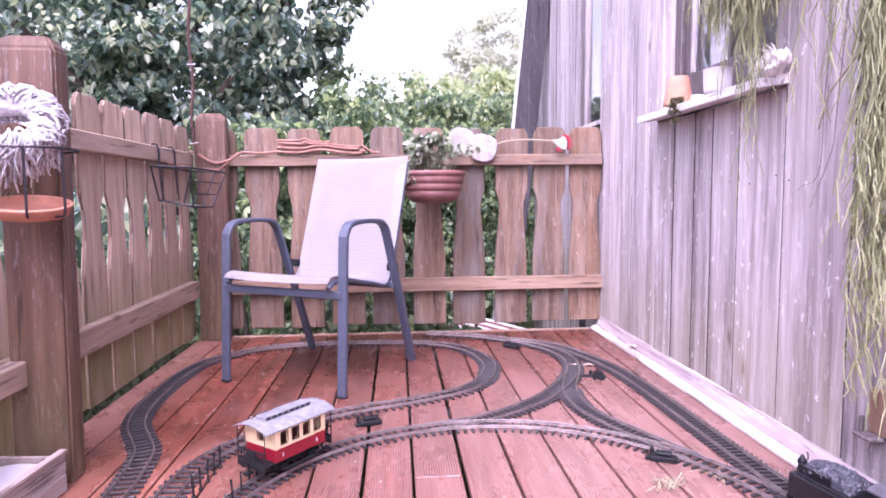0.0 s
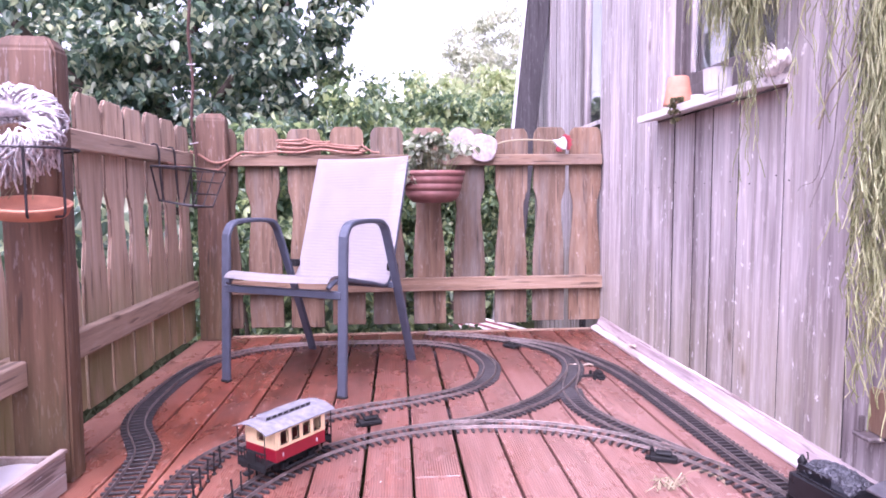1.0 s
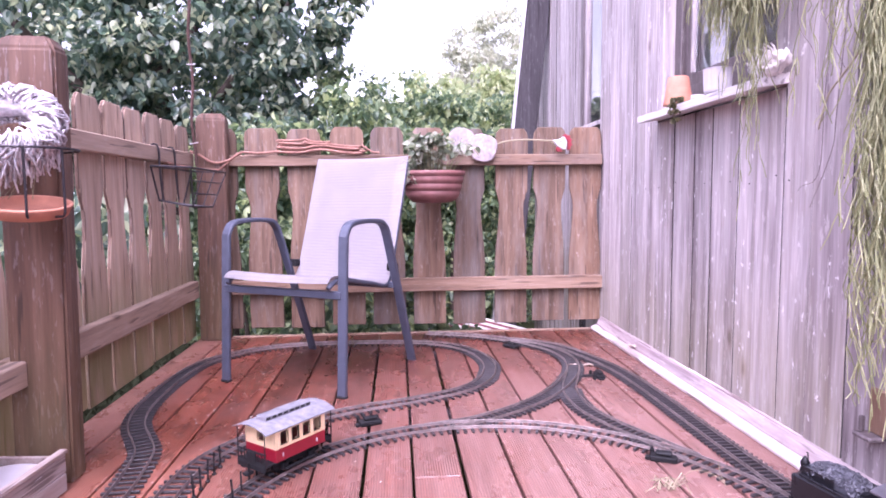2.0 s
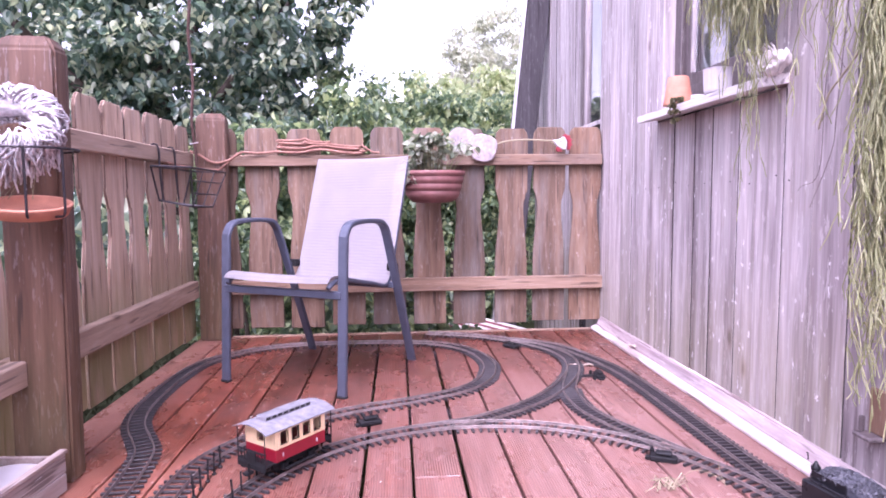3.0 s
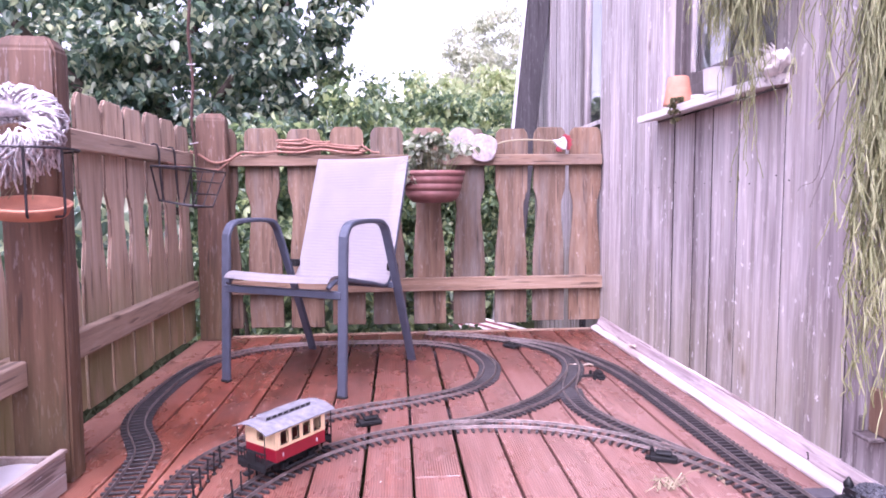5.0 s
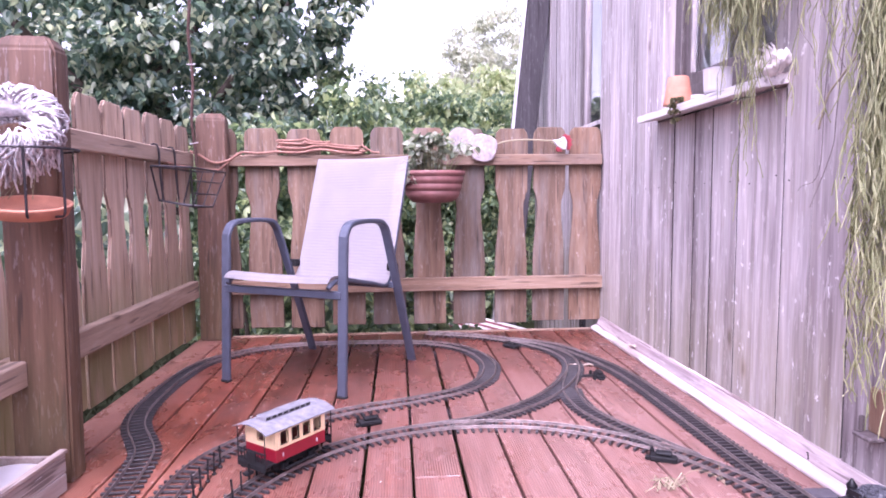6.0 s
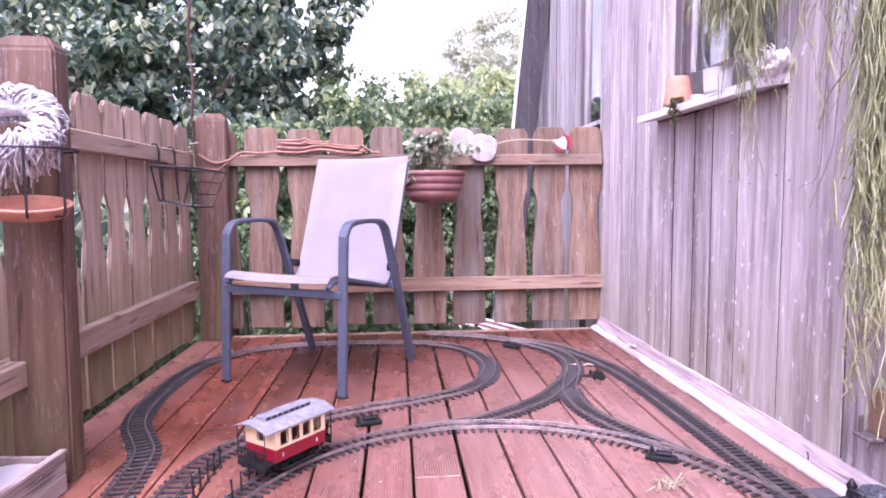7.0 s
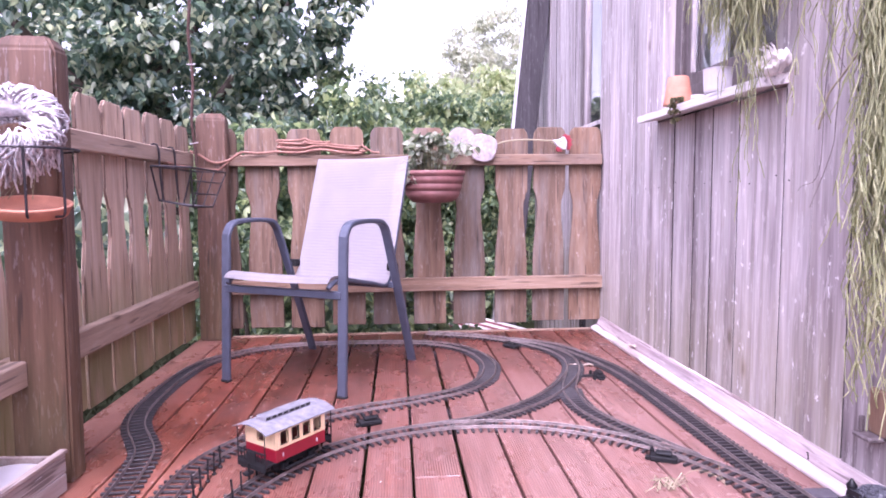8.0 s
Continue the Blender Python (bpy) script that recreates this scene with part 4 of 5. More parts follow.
# ---------- toy locomotive's tender, which rolls along the wall ----------
def build_tender():
    te = thing("toy_tender", "black toy locomotive tender loaded with grey coal", "toy tender", pose(0.9, 1.2, 0.02))
    # local: rear at y = 0, front towards -y
    part("tank", slab(-0.052, 0.052, -0.168, -0.002, 0.035, 0.088, 0.003), TENDER, te)
    bm = bmesh.new()
    box(bm, -0.034, -0.031, -0.09, -0.016, 0.0885, 0.106)
    box(bm, 0.031, 0.034, -0.13, -0.016, 0.0885, 0.106)
    box(bm, -0.034, 0.034, -0.016, -0.013, 0.0885, 0.106)
    part("coal_bunker", bm, TENDER, te)
    rng = random.Random(8)
    coal = bmesh.new()
    for i in range(900):
        u, v = rng.uniform(-1, 1), rng.uniform(-1, 1)
        h = 0.122 - 0.014 * u * u - 0.012 * v * v
        m = Matrix.Translation((u * 0.031, -0.076 + v * 0.058, h - rng.uniform(0, 0.008))) @ Euler((rng.uniform(0, 6), rng.uniform(0, 6), rng.uniform(0, 6))).to_matrix().to_4x4()
        s = rng.uniform(0.002, 0.0045)
        box(coal, -s, s, -s * 0.8, s * 0.8, -s * 0.7, s * 0.7, m)
    box(coal, -0.03, 0.03, -0.128, -0.017, 0.0885, 0.1)
    part("coal", coal, COAL, te, "heap of dull grey coal")
    part("side_ledge", slab(-0.048, -0.04, -0.14, -0.02, 0.0885, 0.0925, 0.001), TENDER, te)
    part("side_ledge", slab(0.04, 0.048, -0.14, -0.02, 0.0885, 0.0925, 0.001), TENDER, te)
    lamp = lathe([(0.008, 0.0), (0.009, 0.004), (0.006, 0.01), (0.009, 0.014), (0.01, 0.021), (0.005, 0.028), (0.002, 0.034)], 12, None, (-0.02, -0.007, 0.0885))
    part("rear_lamp", lamp, TENDER, te, smooth=True)
    part("hand_rail", tube(smooth_path([(-0.03, -0.004, 0.088), (-0.026, -0.003, 0.098), (-0.018, -0.003, 0.101)], 0.004), 0.0012, 5), TENDER, te)
    for s in (-1, 1):
        part("side_frame", slab(s * 0.036 - 0.003, s * 0.036 + 0.003, -0.145, -0.006, 0.01, 0.0345, 0.001), BLACK, te)
    for y in (-0.03, -0.075, -0.12):
        ax = part("axle", tube([(-0.03, y, 0.0135), (0.03, y, 0.0135)], 0.002, 8), BLACK, te)
        for s in (-1, 1):
            part("wheel", tube([(s * 0.021, y, 0.0135), (s * 0.027, y, 0.0135)], 0.0135, 18), BLACK, ax)
    part("buffer_beam", slab(-0.05, 0.05, -0.002, 0.003, 0.02, 0.035, 0.001), BLACK, te)
    part("coupler", slab(-0.008, 0.008, 0.003, 0.02, 0.01, 0.018, 0.001), BLACK, te)
    # engine ahead of the tender
    en = thing("toy_locomotive", "black toy steam locomotive with a grey cab roof", "toy locomotive", pose(0.92, 1.05, 0.02))
    part("cab", slab(-0.05, 0.05, -0.085, -0.015, 0.035, 0.133, 0.003), TENDER, en)
    arch = [(x, 0.1335 + 0.012 * (1 - (x / 0.06) ** 2)) for x in np.linspace(-0.058, 0.058, 11)]
    part("cab_roof", prism(arch + [(x, z - 0.003) for x, z in arch[::-1]], "y", -0.1, 0.004), PLATEGREY, en, "grey cab roof")
    boiler = tube([(0, -0.085, 0.075), (0, -0.23, 0.075)], 0.032, 20)
    part("boiler", boiler, TENDER, en, smooth=True)
    part("running_plate", slab(-0.05, 0.05, -0.24, -0.015, 0.03, 0.0345, 0.001), TENDER, en)
    part("chimney", lathe([(0.012, 0.1), (0.011, 0.125), (0.015, 0.135)], 14, None, (0, -0.205, 0)), TENDER, en)
    for y in (-0.05, -0.11, -0.17):
        for s in (-1, 1):
            part("wheel", tube([(s * 0.021, y, 0.021), (s * 0.028, y, 0.021)], 0.021, 20), BLACK, en)
    return te, en


TENDER_OB, ENGINE_OB = build_tender()


# ---------- hanging plant beside the window ----------
def strands(seed, top, count, length, spread):
    """Thin branching stems that fall from one place."""
    rng = random.Random(seed)
    bm = bmesh.new()
    for i in range(count):
        x, y, z = top[0] + rng.uniform(-1, 1) * spread[0] * 0.4, top[1] + rng.uniform(-1, 1) * spread[1] * 0.45, top[2] + rng.uniform(-0.05, 0.02)
        ln = length * rng.uniform(0.45, 1.0) ** 1.2
        pts = [Vector((x, y, z))]
        gx, gy = rng.uniform(-1, 1) * spread[0], rng.uniform(-1, 1) * spread[1]
        steps = max(4, int(ln / 0.06))
        for k in range(1, steps + 1):
            f = k / steps
            pts.append(Vector((x + gx * f ** 0.7 + rng.gauss(0, 0.006), y + gy * f ** 0.7 + rng.gauss(0, 0.008), z - ln * f)))
        tube(pts, 0.0011, 4, bm, 0.7)
        for k in range(1, len(pts)):
            for twig in range(rng.choice((1, 1, 2, 3))):
                p, out = pts[k], Vector((rng.gauss(0, 0.5), rng.gauss(0, 1), 0)).normalized()
                b = rng.uniform(0.02, 0.065)
                tube([p, p + out * b * 0.16 - Vector((0, 0, b * 0.35)), p + out * b * 0.3 - Vector((0, 0, b * 0.8)), p + out * b * (0.3 + rng.uniform(-0.45, 0.3)) - Vector((0, 0, b * 1.3))], 0.0014, 4, bm, 0.75)
    return bm


PLANTS = []


def build_plants():
    for label, hub, pieces, woody in (
            ("pale green hanging cactus trailing in front of the window", (0.92, 1.64, 1.36), [(1, 230, 0.26, (0.05, 0.13)), (2, 42, 0.46, (0.04, 0.1)), (3, 5, 0.74, (0.03, 0.1))], []),
            ("long pale green hanging cactus trailing down the wall", (0.93, 1.12, 1.5), [(4, 115, 1.12, (0.05, 0.06)), (5, 44, 0.72, (0.06, 0.25)), (6, 85, 1.3, (0.05, 0.045)), (7, 9, 0.95, (0.03, 0.22))],
             [[(0.935, 1.15, 1.6), (0.95, 1.2, 1.08), (0.95, 1.228, 1.0), (0.95, 1.285, 0.947), (0.95, 1.326, 0.912), (0.95, 1.355, 0.835)],
              [(0.95, 1.2, 1.6), (0.97, 1.43, 1.3), (0.98, 1.488, 1.126), (0.98, 1.424, 1.031), (0.98, 1.41, 0.95)],
              [(0.95, 1.2, 1.6), (0.98, 1.395, 1.2), (0.98, 1.368, 1.056), (0.98, 1.308, 0.957)],
              [(0.96, 1.25, 1.5), (0.98, 1.37, 1.0), (0.98, 1.386, 0.753), (0.98, 1.45, 0.715), (0.98, 1.47, 0.69)],
              [(0.96, 1.25, 1.5), (0.98, 1.335, 0.9), (0.98, 1.345, 0.8), (0.98, 1.42, 0.654)]])):
        pl = thing("hanging_plant", label, "hanging plant", pose(*hub))
        part("pot", lathe([(0.05, 0.0), (0.075, 0.1), (0.08, 0.1), (0.08, 0.115), (0.07, 0.115), (0.065, 0.09)], 20), TERRA_DARK, pl, smooth=True)
        part("wall_bracket", tube([(0, 0, 0.001), (0.0, 0, -0.006), (WALL_X - hub[0], 0, -0.006)], 0.005, 6), WIRE, pl)
        for seed, count, length, spread in pieces:
            PLANTS.append((tagged(part("trailing_foliage", strands(seed, (0, 0, 0.1), count, length, spread), STEM, pl), kind="stuff"), seed))

        for k, line in enumerate(woody):
            part("woody_stem", tube(smooth_path([(x - hub[0], y - hub[1], z - hub[2]) for x, y, z in line], 0.02), 0.0036 if k == 0 else 0.0015, 6, None, 0.5), STRAW if k == 0 else TWIG, pl, smooth=True)


build_plants()


# ---------- bird dish and wreath on the near post ----------
def build_feeder():
    fx, fy = -0.8, 1.424
    near = Matrix.Translation((fx, fy, 0.7)) @ Matrix.Scale(0.95, 4) @ Matrix.Translation((0, 0, -0.7))
    fe = thing("bird_dish_holder", "black wire hanging holder with a terracotta saucer", "bird feeder", near)
    ring = [(0.106 * math.cos(a), 0.106 * math.sin(a), 0.812) for a in np.linspace(0, 2 * math.pi, 33)]
    part("wire_ring", tube(ring, 0.003, 6), WIRE, fe)
    for a in (-64, -22, 178):
        c, s = math.cos(radians(a)), math.sin(radians(a))
        part("wire_strut", tube(smooth_path([(0.106 * c, 0.106 * s, 0.812), (0.106 * c, 0.106 * s, 0.69), (0.105 * c, 0.105 * s, 0.668), (0.095 * c, 0.095 * s, 0.66), (0.0, 0.0, 0.657)], 0.012), 0.0028, 6), WIRE, fe)
    part("wire_hook", tube(smooth_path([(0.0, 0.106, 0.812), (-0.01, 0.1, 0.84), (-0.012, 0.099, 0.87), (-0.012, 0.106, 0.885)], 0.02), 0.003, 6), WIRE, fe)
    part("saucer", lathe([(0.055, 0.661), (0.076, 0.664), (0.086, 0.686), (0.088, 0.69), (0.084, 0.693), (0.079, 0.688), (0.074, 0.673), (0.0, 0.67)], 40), TERRA, fe, "shallow terracotta saucer", True, Matrix.Translation((0, 0, 0.68)) @ Matrix.Rotation(radians(12), 4, Vector((0.874, 0.486, 0))) @ Matrix.Translation((0, 0, -0.68)))
    wr = thing("yarn_wreath", "shaggy wreath of pale grey yarn loops", "wreath", near @ pose(-0.026, -0.01, 0.866, 51, 0, 16))
    rng = random.Random(21)
    core = bmesh.new()
    tube([(0.068 * math.cos(a), 0.068 * math.sin(a), 0) for a in np.linspace(0, 2 * math.pi, 33)], 0.027, 10, core)
    part("core", core, YARN, wr, smooth=True)
    loops = bmesh.new()
    for i in range(760):
        a, wind = rng.uniform(0, 2 * math.pi), rng.gauss(0, 0.07)
        b0, span, r = rng.uniform(-2.6, 0.6), rng.uniform(0.7, 1.9), rng.uniform(0.026, 0.047)
        pts = []
        for k in range(7):
            b = b0 + span * k / 6
            aa = a + 0.05 * math.sin(k + i) + wind * (k - 3) / 2
            rr = 0.068 + (r + 0.004 * math.sin(2.1 * k + i)) * math.cos(b)
            pts.append((rr * math.cos(aa), rr * math.sin(aa), r * math.sin(b)))
        tube(pts, rng.uniform(0.0024, 0.0038), 5, loops)
    tagged(part("yarn", loops, YARN, wr, smooth=True), kind="stuff")
    fringe = bmesh.new()
    m = wr.matrix_basis.to_3x3().inverted()
    for i in range(300):
        a = rng.uniform(math.pi * 0.95, math.pi * 2.05)
        p = Vector((rng.uniform(0.05, 0.098) * math.cos(a), rng.uniform(0.05, 0.098) * math.sin(a), rng.uniform(-0.02, 0.02)))
        ln = rng.uniform(0.03, 0.075)
        tube([p, p + m @ Vector((rng.gauss(0, 0.003), rng.gauss(0, 0.003), -ln * 0.5)), p + m @ Vector((rng.gauss(0, 0.006), rng.gauss(0, 0.006), -ln))], rng.uniform(0.0028, 0.0042), 5, fringe, 0.6)
    tagged(part("fringe", fringe, YARN, wr, smooth=True), kind="stuff")
    stalks = bmesh.new()
    for i in range(7):
        x = rng.uniform(-0.05, 0.06)
        tube([(x, -0.03, 0.8), (x + rng.gauss(0, 0.02), -0.05, 0.74), (x + rng.gauss(0, 0.03), -0.06, 0.7)], 0.0006, 4, stalks)
    tagged(part("dry_stalk", stalks, SUCC, fe), kind="stuff")


build_feeder()


# ---------- wire basket, rope and rod on the side fence ----------
def build_fence_hangings():
    ba = thing("wire_basket", "empty dark wire flower-box holder hooked over the fence rail", "wire basket", pose(0, 0.09, 0))
    top = [(-0.952, 2.42, 0.825), (-0.8, 2.42, 0.818), (-0.795, 2.9, 0.815), (-0.952, 2.9, 0.822), (-0.952, 2.42, 0.825)]
    low = [(-0.94, 2.46, 0.69), (-0.81, 2.46, 0.664), (-0.815, 2.74, 0.658), (-0.94, 2.74, 0.672), (-0.94, 2.46, 0.69)]
    part("top_frame", tube(top, 0.0042, 6), WIRE, ba)
    part("bottom_frame", tube(low, 0.0042, 6), WIRE, ba)
    for i in range(4):
        part("corner_wire", tube([top[i], low[i]], 0.0037, 6), WIRE, ba)
    for f in (0.25, 0.5, 0.75):
        a, b = Vector(low[0]).lerp(Vector(low[3]), f), Vector(low[1]).lerp(Vector(low[2]), f)
        part("base_wire", tube([a, b], 0.003, 5), WIRE, ba)
    for f in (0.33, 0.66):
        part("end_wire", tube([Vector(top[2]).lerp(Vector(top[3]), f), Vector(low[2]).lerp(Vector(low[3]), f)], 0.003, 5), WIRE, ba)
        part("end_wire", tube([Vector(top[1]).lerp(Vector(low[1]), f), Vector(top[2]).lerp(Vector(low[2]), f)], 0.003, 5), WIRE, ba)
    for y in (2.52, 2.7):
        part("hook", tube(smooth_path([(-0.99, y, 0.895), (-0.985, y, 0.913), (-0.965, y, 0.917), (-0.955, y, 0.89), (-0.953, y, 0.8), (-0.945, y, 0.68)], 0.015), 0.0042, 6), WIRE, ba)
    rod = thing("twisted_rod", "thin rusty twisted rod with short spikes against the fence", "rod", pose(-0.94, 3.01, 0))
    part("shaft", tube([(0.006 * math.cos(i), 0.006 * math.sin(i), 0.85 + i * 0.06) for i in range(24)], 0.007, 6), RUST, rod)
    rng = random.Random(2)
    for i in range(11):
        a, z = rng.uniform(0, 6.28), 0.95 + i * 0.12
        part("spike", tube([(-0.02 * math.cos(a), -0.02 * math.sin(a), z), (0.022 * math.cos(a), 0.022 * math.sin(a), z + 0.006)], 0.0022, 5), WHITE, rod)
    ro = thing("rope", "orange-brown rope wound over the fence rail", "rope")
    part("rope_end", tube(smooth_path([(-0.955, 3.0, 0.915), (-0.93, 3.05, 0.9), (-0.87, 3.06, 0.865), (-0.8, 3.06, 0.875), (-0.75, 3.1, 0.915), (-0.68, 3.12, 0.913), (-0.6, 3.13, 0.92), (-0.56, 3.125, 0.93)], 0.02), 0.006, 6), ROPE, ro, smooth=True)
    part("rope_end", tube(smooth_path([(-0.965, 2.72, 0.85), (-0.95, 2.85, 0.84), (-0.86, 3.06, 0.83), (-0.81, 3.06, 0.86), (-0.77, 3.09, 0.9), (-0.74, 3.12, 0.915)], 0.02), 0.0055, 6), ROPE, ro, smooth=True)
    for i in range(6):
        z = 0.915 + 0.011 * i
        y = 3.118 + 0.01 * (i % 2)
        a, b = -0.56 + rng.uniform(-0.015, 0.015), (-0.17 if i < 4 else -0.33) + rng.uniform(-0.02, 0.02)
        part("coil", tube(smooth_path([(a, y + 0.02, z), (a - 0.006, y, z + 0.004), (a + 0.1, y, z + rng.uniform(-0.003, 0.006)), ((a + b) / 2, y, z + 0.006 + rng.uniform(0, 0.012)), (b - 0.08, y, z), (b, y, z - 0.004), (b + 0.006, y + 0.02, z)], 0.02), 0.0062, 6), ROPE, ro, smooth=True)
    part("knot", tube(smooth_path([(-0.17, 3.115, 0.955), (-0.14, 3.112, 0.93), (-0.11, 3.115, 0.915), (-0.07, 3.12, 0.915)], 0.02), 0.006, 6), ROPE, ro, smooth=True)


build_fence_hangings()


# ---------- flower bowl and ornament on the back fence ----------
def build_bowl():
    bo = thing("flower_bowl", "ridged terracotta plastic bowl with a straggly variegated plant", "flower bowl", pose(0.172, 2.978, 0))
    prof = [(0.06, 0.665), (0.098, 0.672), (0.122, 0.693), (0.132, 0.716), (0.129, 0.719), (0.129, 0.724), (0.136, 0.728), (0.142, 0.75), (0.138, 0.753), (0.138, 0.758), (0.144, 0.762), (0.148, 0.784), (0.145, 0.787), (0.145, 0.792), (0.153, 0.796), (0.155, 0.815), (0.146, 0.816), (0.14, 0.79), (0.0, 0.788)]
    part("bowl", lathe(prof, 44), TERRA_DARK, bo, "ridged reddish-brown bowl", True)
    part("bracket", slab(-0.01, 0.01, 0.13, 0.15, 0.70, 0.9), WIRE, bo)
    part("soil", lathe([(0.131, 0.789), (0.1, 0.8), (0.0, 0.806)], 24), SOIL, bo)
    blobs = [((-0.04, 0, 0.87), (0.13, 0.1, 0.085), 110), ((-0.03, -0.02, 0.94), (0.11, 0.08, 0.05), 70), ((-0.12, -0.08, 0.83), (0.05, 0.05, 0.07), 45), ((0.12, -0.02, 0.93), (0.09, 0.05, 0.04), 34)]
    tagged(part("leaves", leaf_mesh("leaves", blobs, 0.042, LEAF_POT, 9, 0.3), None, bo), kind="stuff")
    stems = bmesh.new()
    r2 = random.Random(3)
    for i in range(70):
        a, r = r2.uniform(0, 6.28), r2.uniform(0.02, 0.1)
        b = r2.uniform(0.06, 0.17)
        tube([(r * math.cos(a), r * math.sin(a), 0.8), (r * 1.3 * math.cos(a), r * 1.2 * math.sin(a), 0.8 + b * 0.6), (r * 1.7 * math.cos(a), r * 1.5 * math.sin(a), 0.8 + b)], 0.0022, 4, stems, 0.5)
    tagged(part("stem", stems, SUCC, bo), kind="stuff")
    orn = thing("garden_ornament", "white wooden garden ornament with long neck and red comb", "ornament")
    part("wing", heart(0.325, 0.978, 0.062), ORNWHITE, orn)
    part("body", heart(0.43, 0.935, 0.074, 3.112), ORNWHITE, orn)
    part("neck", tube(smooth_path([(0.46, 3.116, 0.94), (0.55, 3.116, 0.968), (0.66, 3.116, 0.976), (0.8, 3.116, 0.97)], 0.02), 0.0038, 7), STRAW, orn, smooth=True)
    part("beak", prism([(0.772, 0.962), (0.792, 0.968), (0.792, 0.958)], "y", 3.106, 3.118), STRAW, orn)
    part("eye", lathe([(0.0035, 0.0), (0.0035, 0.002)], 10), BLACK, orn, at=pose(0.826, 3.102, 0.967, 90, 0, 0))
    part("head", prism([(0.785, 0.975), (0.81, 0.975), (0.845, 0.992), (0.858, 0.965), (0.852, 0.925), (0.83, 0.93), (0.805, 0.945)], "y", 3.102, 3.122, 0.003), WHITE, orn)
    part("comb", prism([(0.836, 0.998), (0.85, 1.004), (0.86, 0.996), (0.872, 0.998), (0.872, 0.983), (0.884, 0.975), (0.876, 0.962), (0.886, 0.95), (0.874, 0.94), (0.878, 0.928), (0.86, 0.922), (0.862, 0.965)], "y", 3.1, 3.12, 0.002), ORNRED, orn, "red comb")
    part("wattle", prism([(0.805, 0.94), (0.826, 0.93), (0.835, 0.915), (0.81, 0.914), (0.802, 0.925)], "y", 3.1, 3.12, 0.002), ORNRED, orn, "red wattle")


def heart(cx, cz, r, y=3.122):
    rim = [(cx + r * math.cos(a) * (1 + 0.08 * math.sin(3 * a)), cz + r * 1.02 * math.sin(a) * (1 + 0.1 * math.cos(2 * a + 0.6))) for a in np.linspace(0, 2 * math.pi, 22)[:-1]]
    return prism(rim, "y", y - 0.012, y, 0.004)


build_bowl()


# ---------- things on the window sill ----------
def build_sill_things():
    pot = thing("flower_pot", "small terracotta flower pot standing upside down on the sill", "flower pot", pose(1.012, 2.2, 1.0165))
    part("wall", lathe([(0.05, 0.0), (0.0505, 0.004), (0.036, 0.094), (0.033, 0.099), (0.0, 0.1)], 30), TERRA, pot, smooth=True)
    wp = thing("ribbed_pot", "small white ribbed ceramic pot", "pot", pose(1.015, 1.93, 1.0165))
    bm = lathe([(0.036, 0.0), (0.041, 0.006), (0.044, 0.07), (0.045, 0.074), (0.042, 0.075), (0.038, 0.07), (0.036, 0.012), (0.0, 0.012)], 36)
    for i, v in enumerate(bm.verts):
        if 0.005 < v.co.z < 0.071 and (v.co.x ** 2 + v.co.y ** 2) > 0.0015 and (i % 36) % 2:
            v.co.x *= 0.955
            v.co.y *= 0.955
    part("wall", bm, WHITE, wp)
    sh = thing("shell_heap", "bleached white shells and driftwood piled on the sill", "shells", pose(1.0, 1.612, 1.012))
    rng = random.Random(14)
    for i in range(24):
        bm = bmesh.new()
        bmesh.ops.create_icosphere(bm, subdivisions=3, radius=rng.uniform(0.01, 0.021))
        for v in bm.verts:
            v.co *= 1 + 0.6 * noise.noise(v.co * 110 + Vector((i, 0, 0)))
            v.co.z *= 0.75
        part("shell", bm, BONE, sh, smooth=True, at=pose(rng.uniform(-0.025, 0.03), rng.uniform(-0.02, 0.08), rng.uniform(0.012, 0.055), rng.uniform(0, 90), rng.uniform(0, 90), rng.uniform(0, 360)))
    tw = bmesh.new()
    for i in range(8):
        y = rng.uniform(-0.04, 0.06)
        tube([(rng.uniform(-0.02, 0.02), y, 0.03), (rng.uniform(-0.03, 0.0), y + rng.uniform(0, 0.04), 0.07), (rng.uniform(-0.04, 0.0), y + rng.uniform(0.02, 0.06), 0.085)], 0.004, 5, tw, 0.4)
    part("driftwood", tw, BONE, sh)
    su = thing("trailing_succulent", "dry little succulent trailing over the sill edge", "succulent", pose(0.965, 2.09, 1.008))
    tagged(part("leaves", leaf_mesh("succulent_leaves", [((0, 0, 0.01), (0.02, 0.05, 0.014), 90), ((-0.006, 0.025, -0.03), (0.012, 0.02, 0.035), 70)], 0.014, SUCC, 15), None, su), kind="stuff")
    part("stem", tube([(0.01, 0, 0.002), (-0.003, 0.02, 0.0), (-0.005, 0.025, -0.06)], 0.002, 5), SUCC, su)
    solo("tea_light", lathe([(0.02, 0), (0.022, 0.008), (0.02, 0.012), (0.0, 0.01)], 20), WHITE, "flat white dish on the sill", "dish", pose(1.0, 2.03, 1.0125), smooth=True)


build_sill_things()


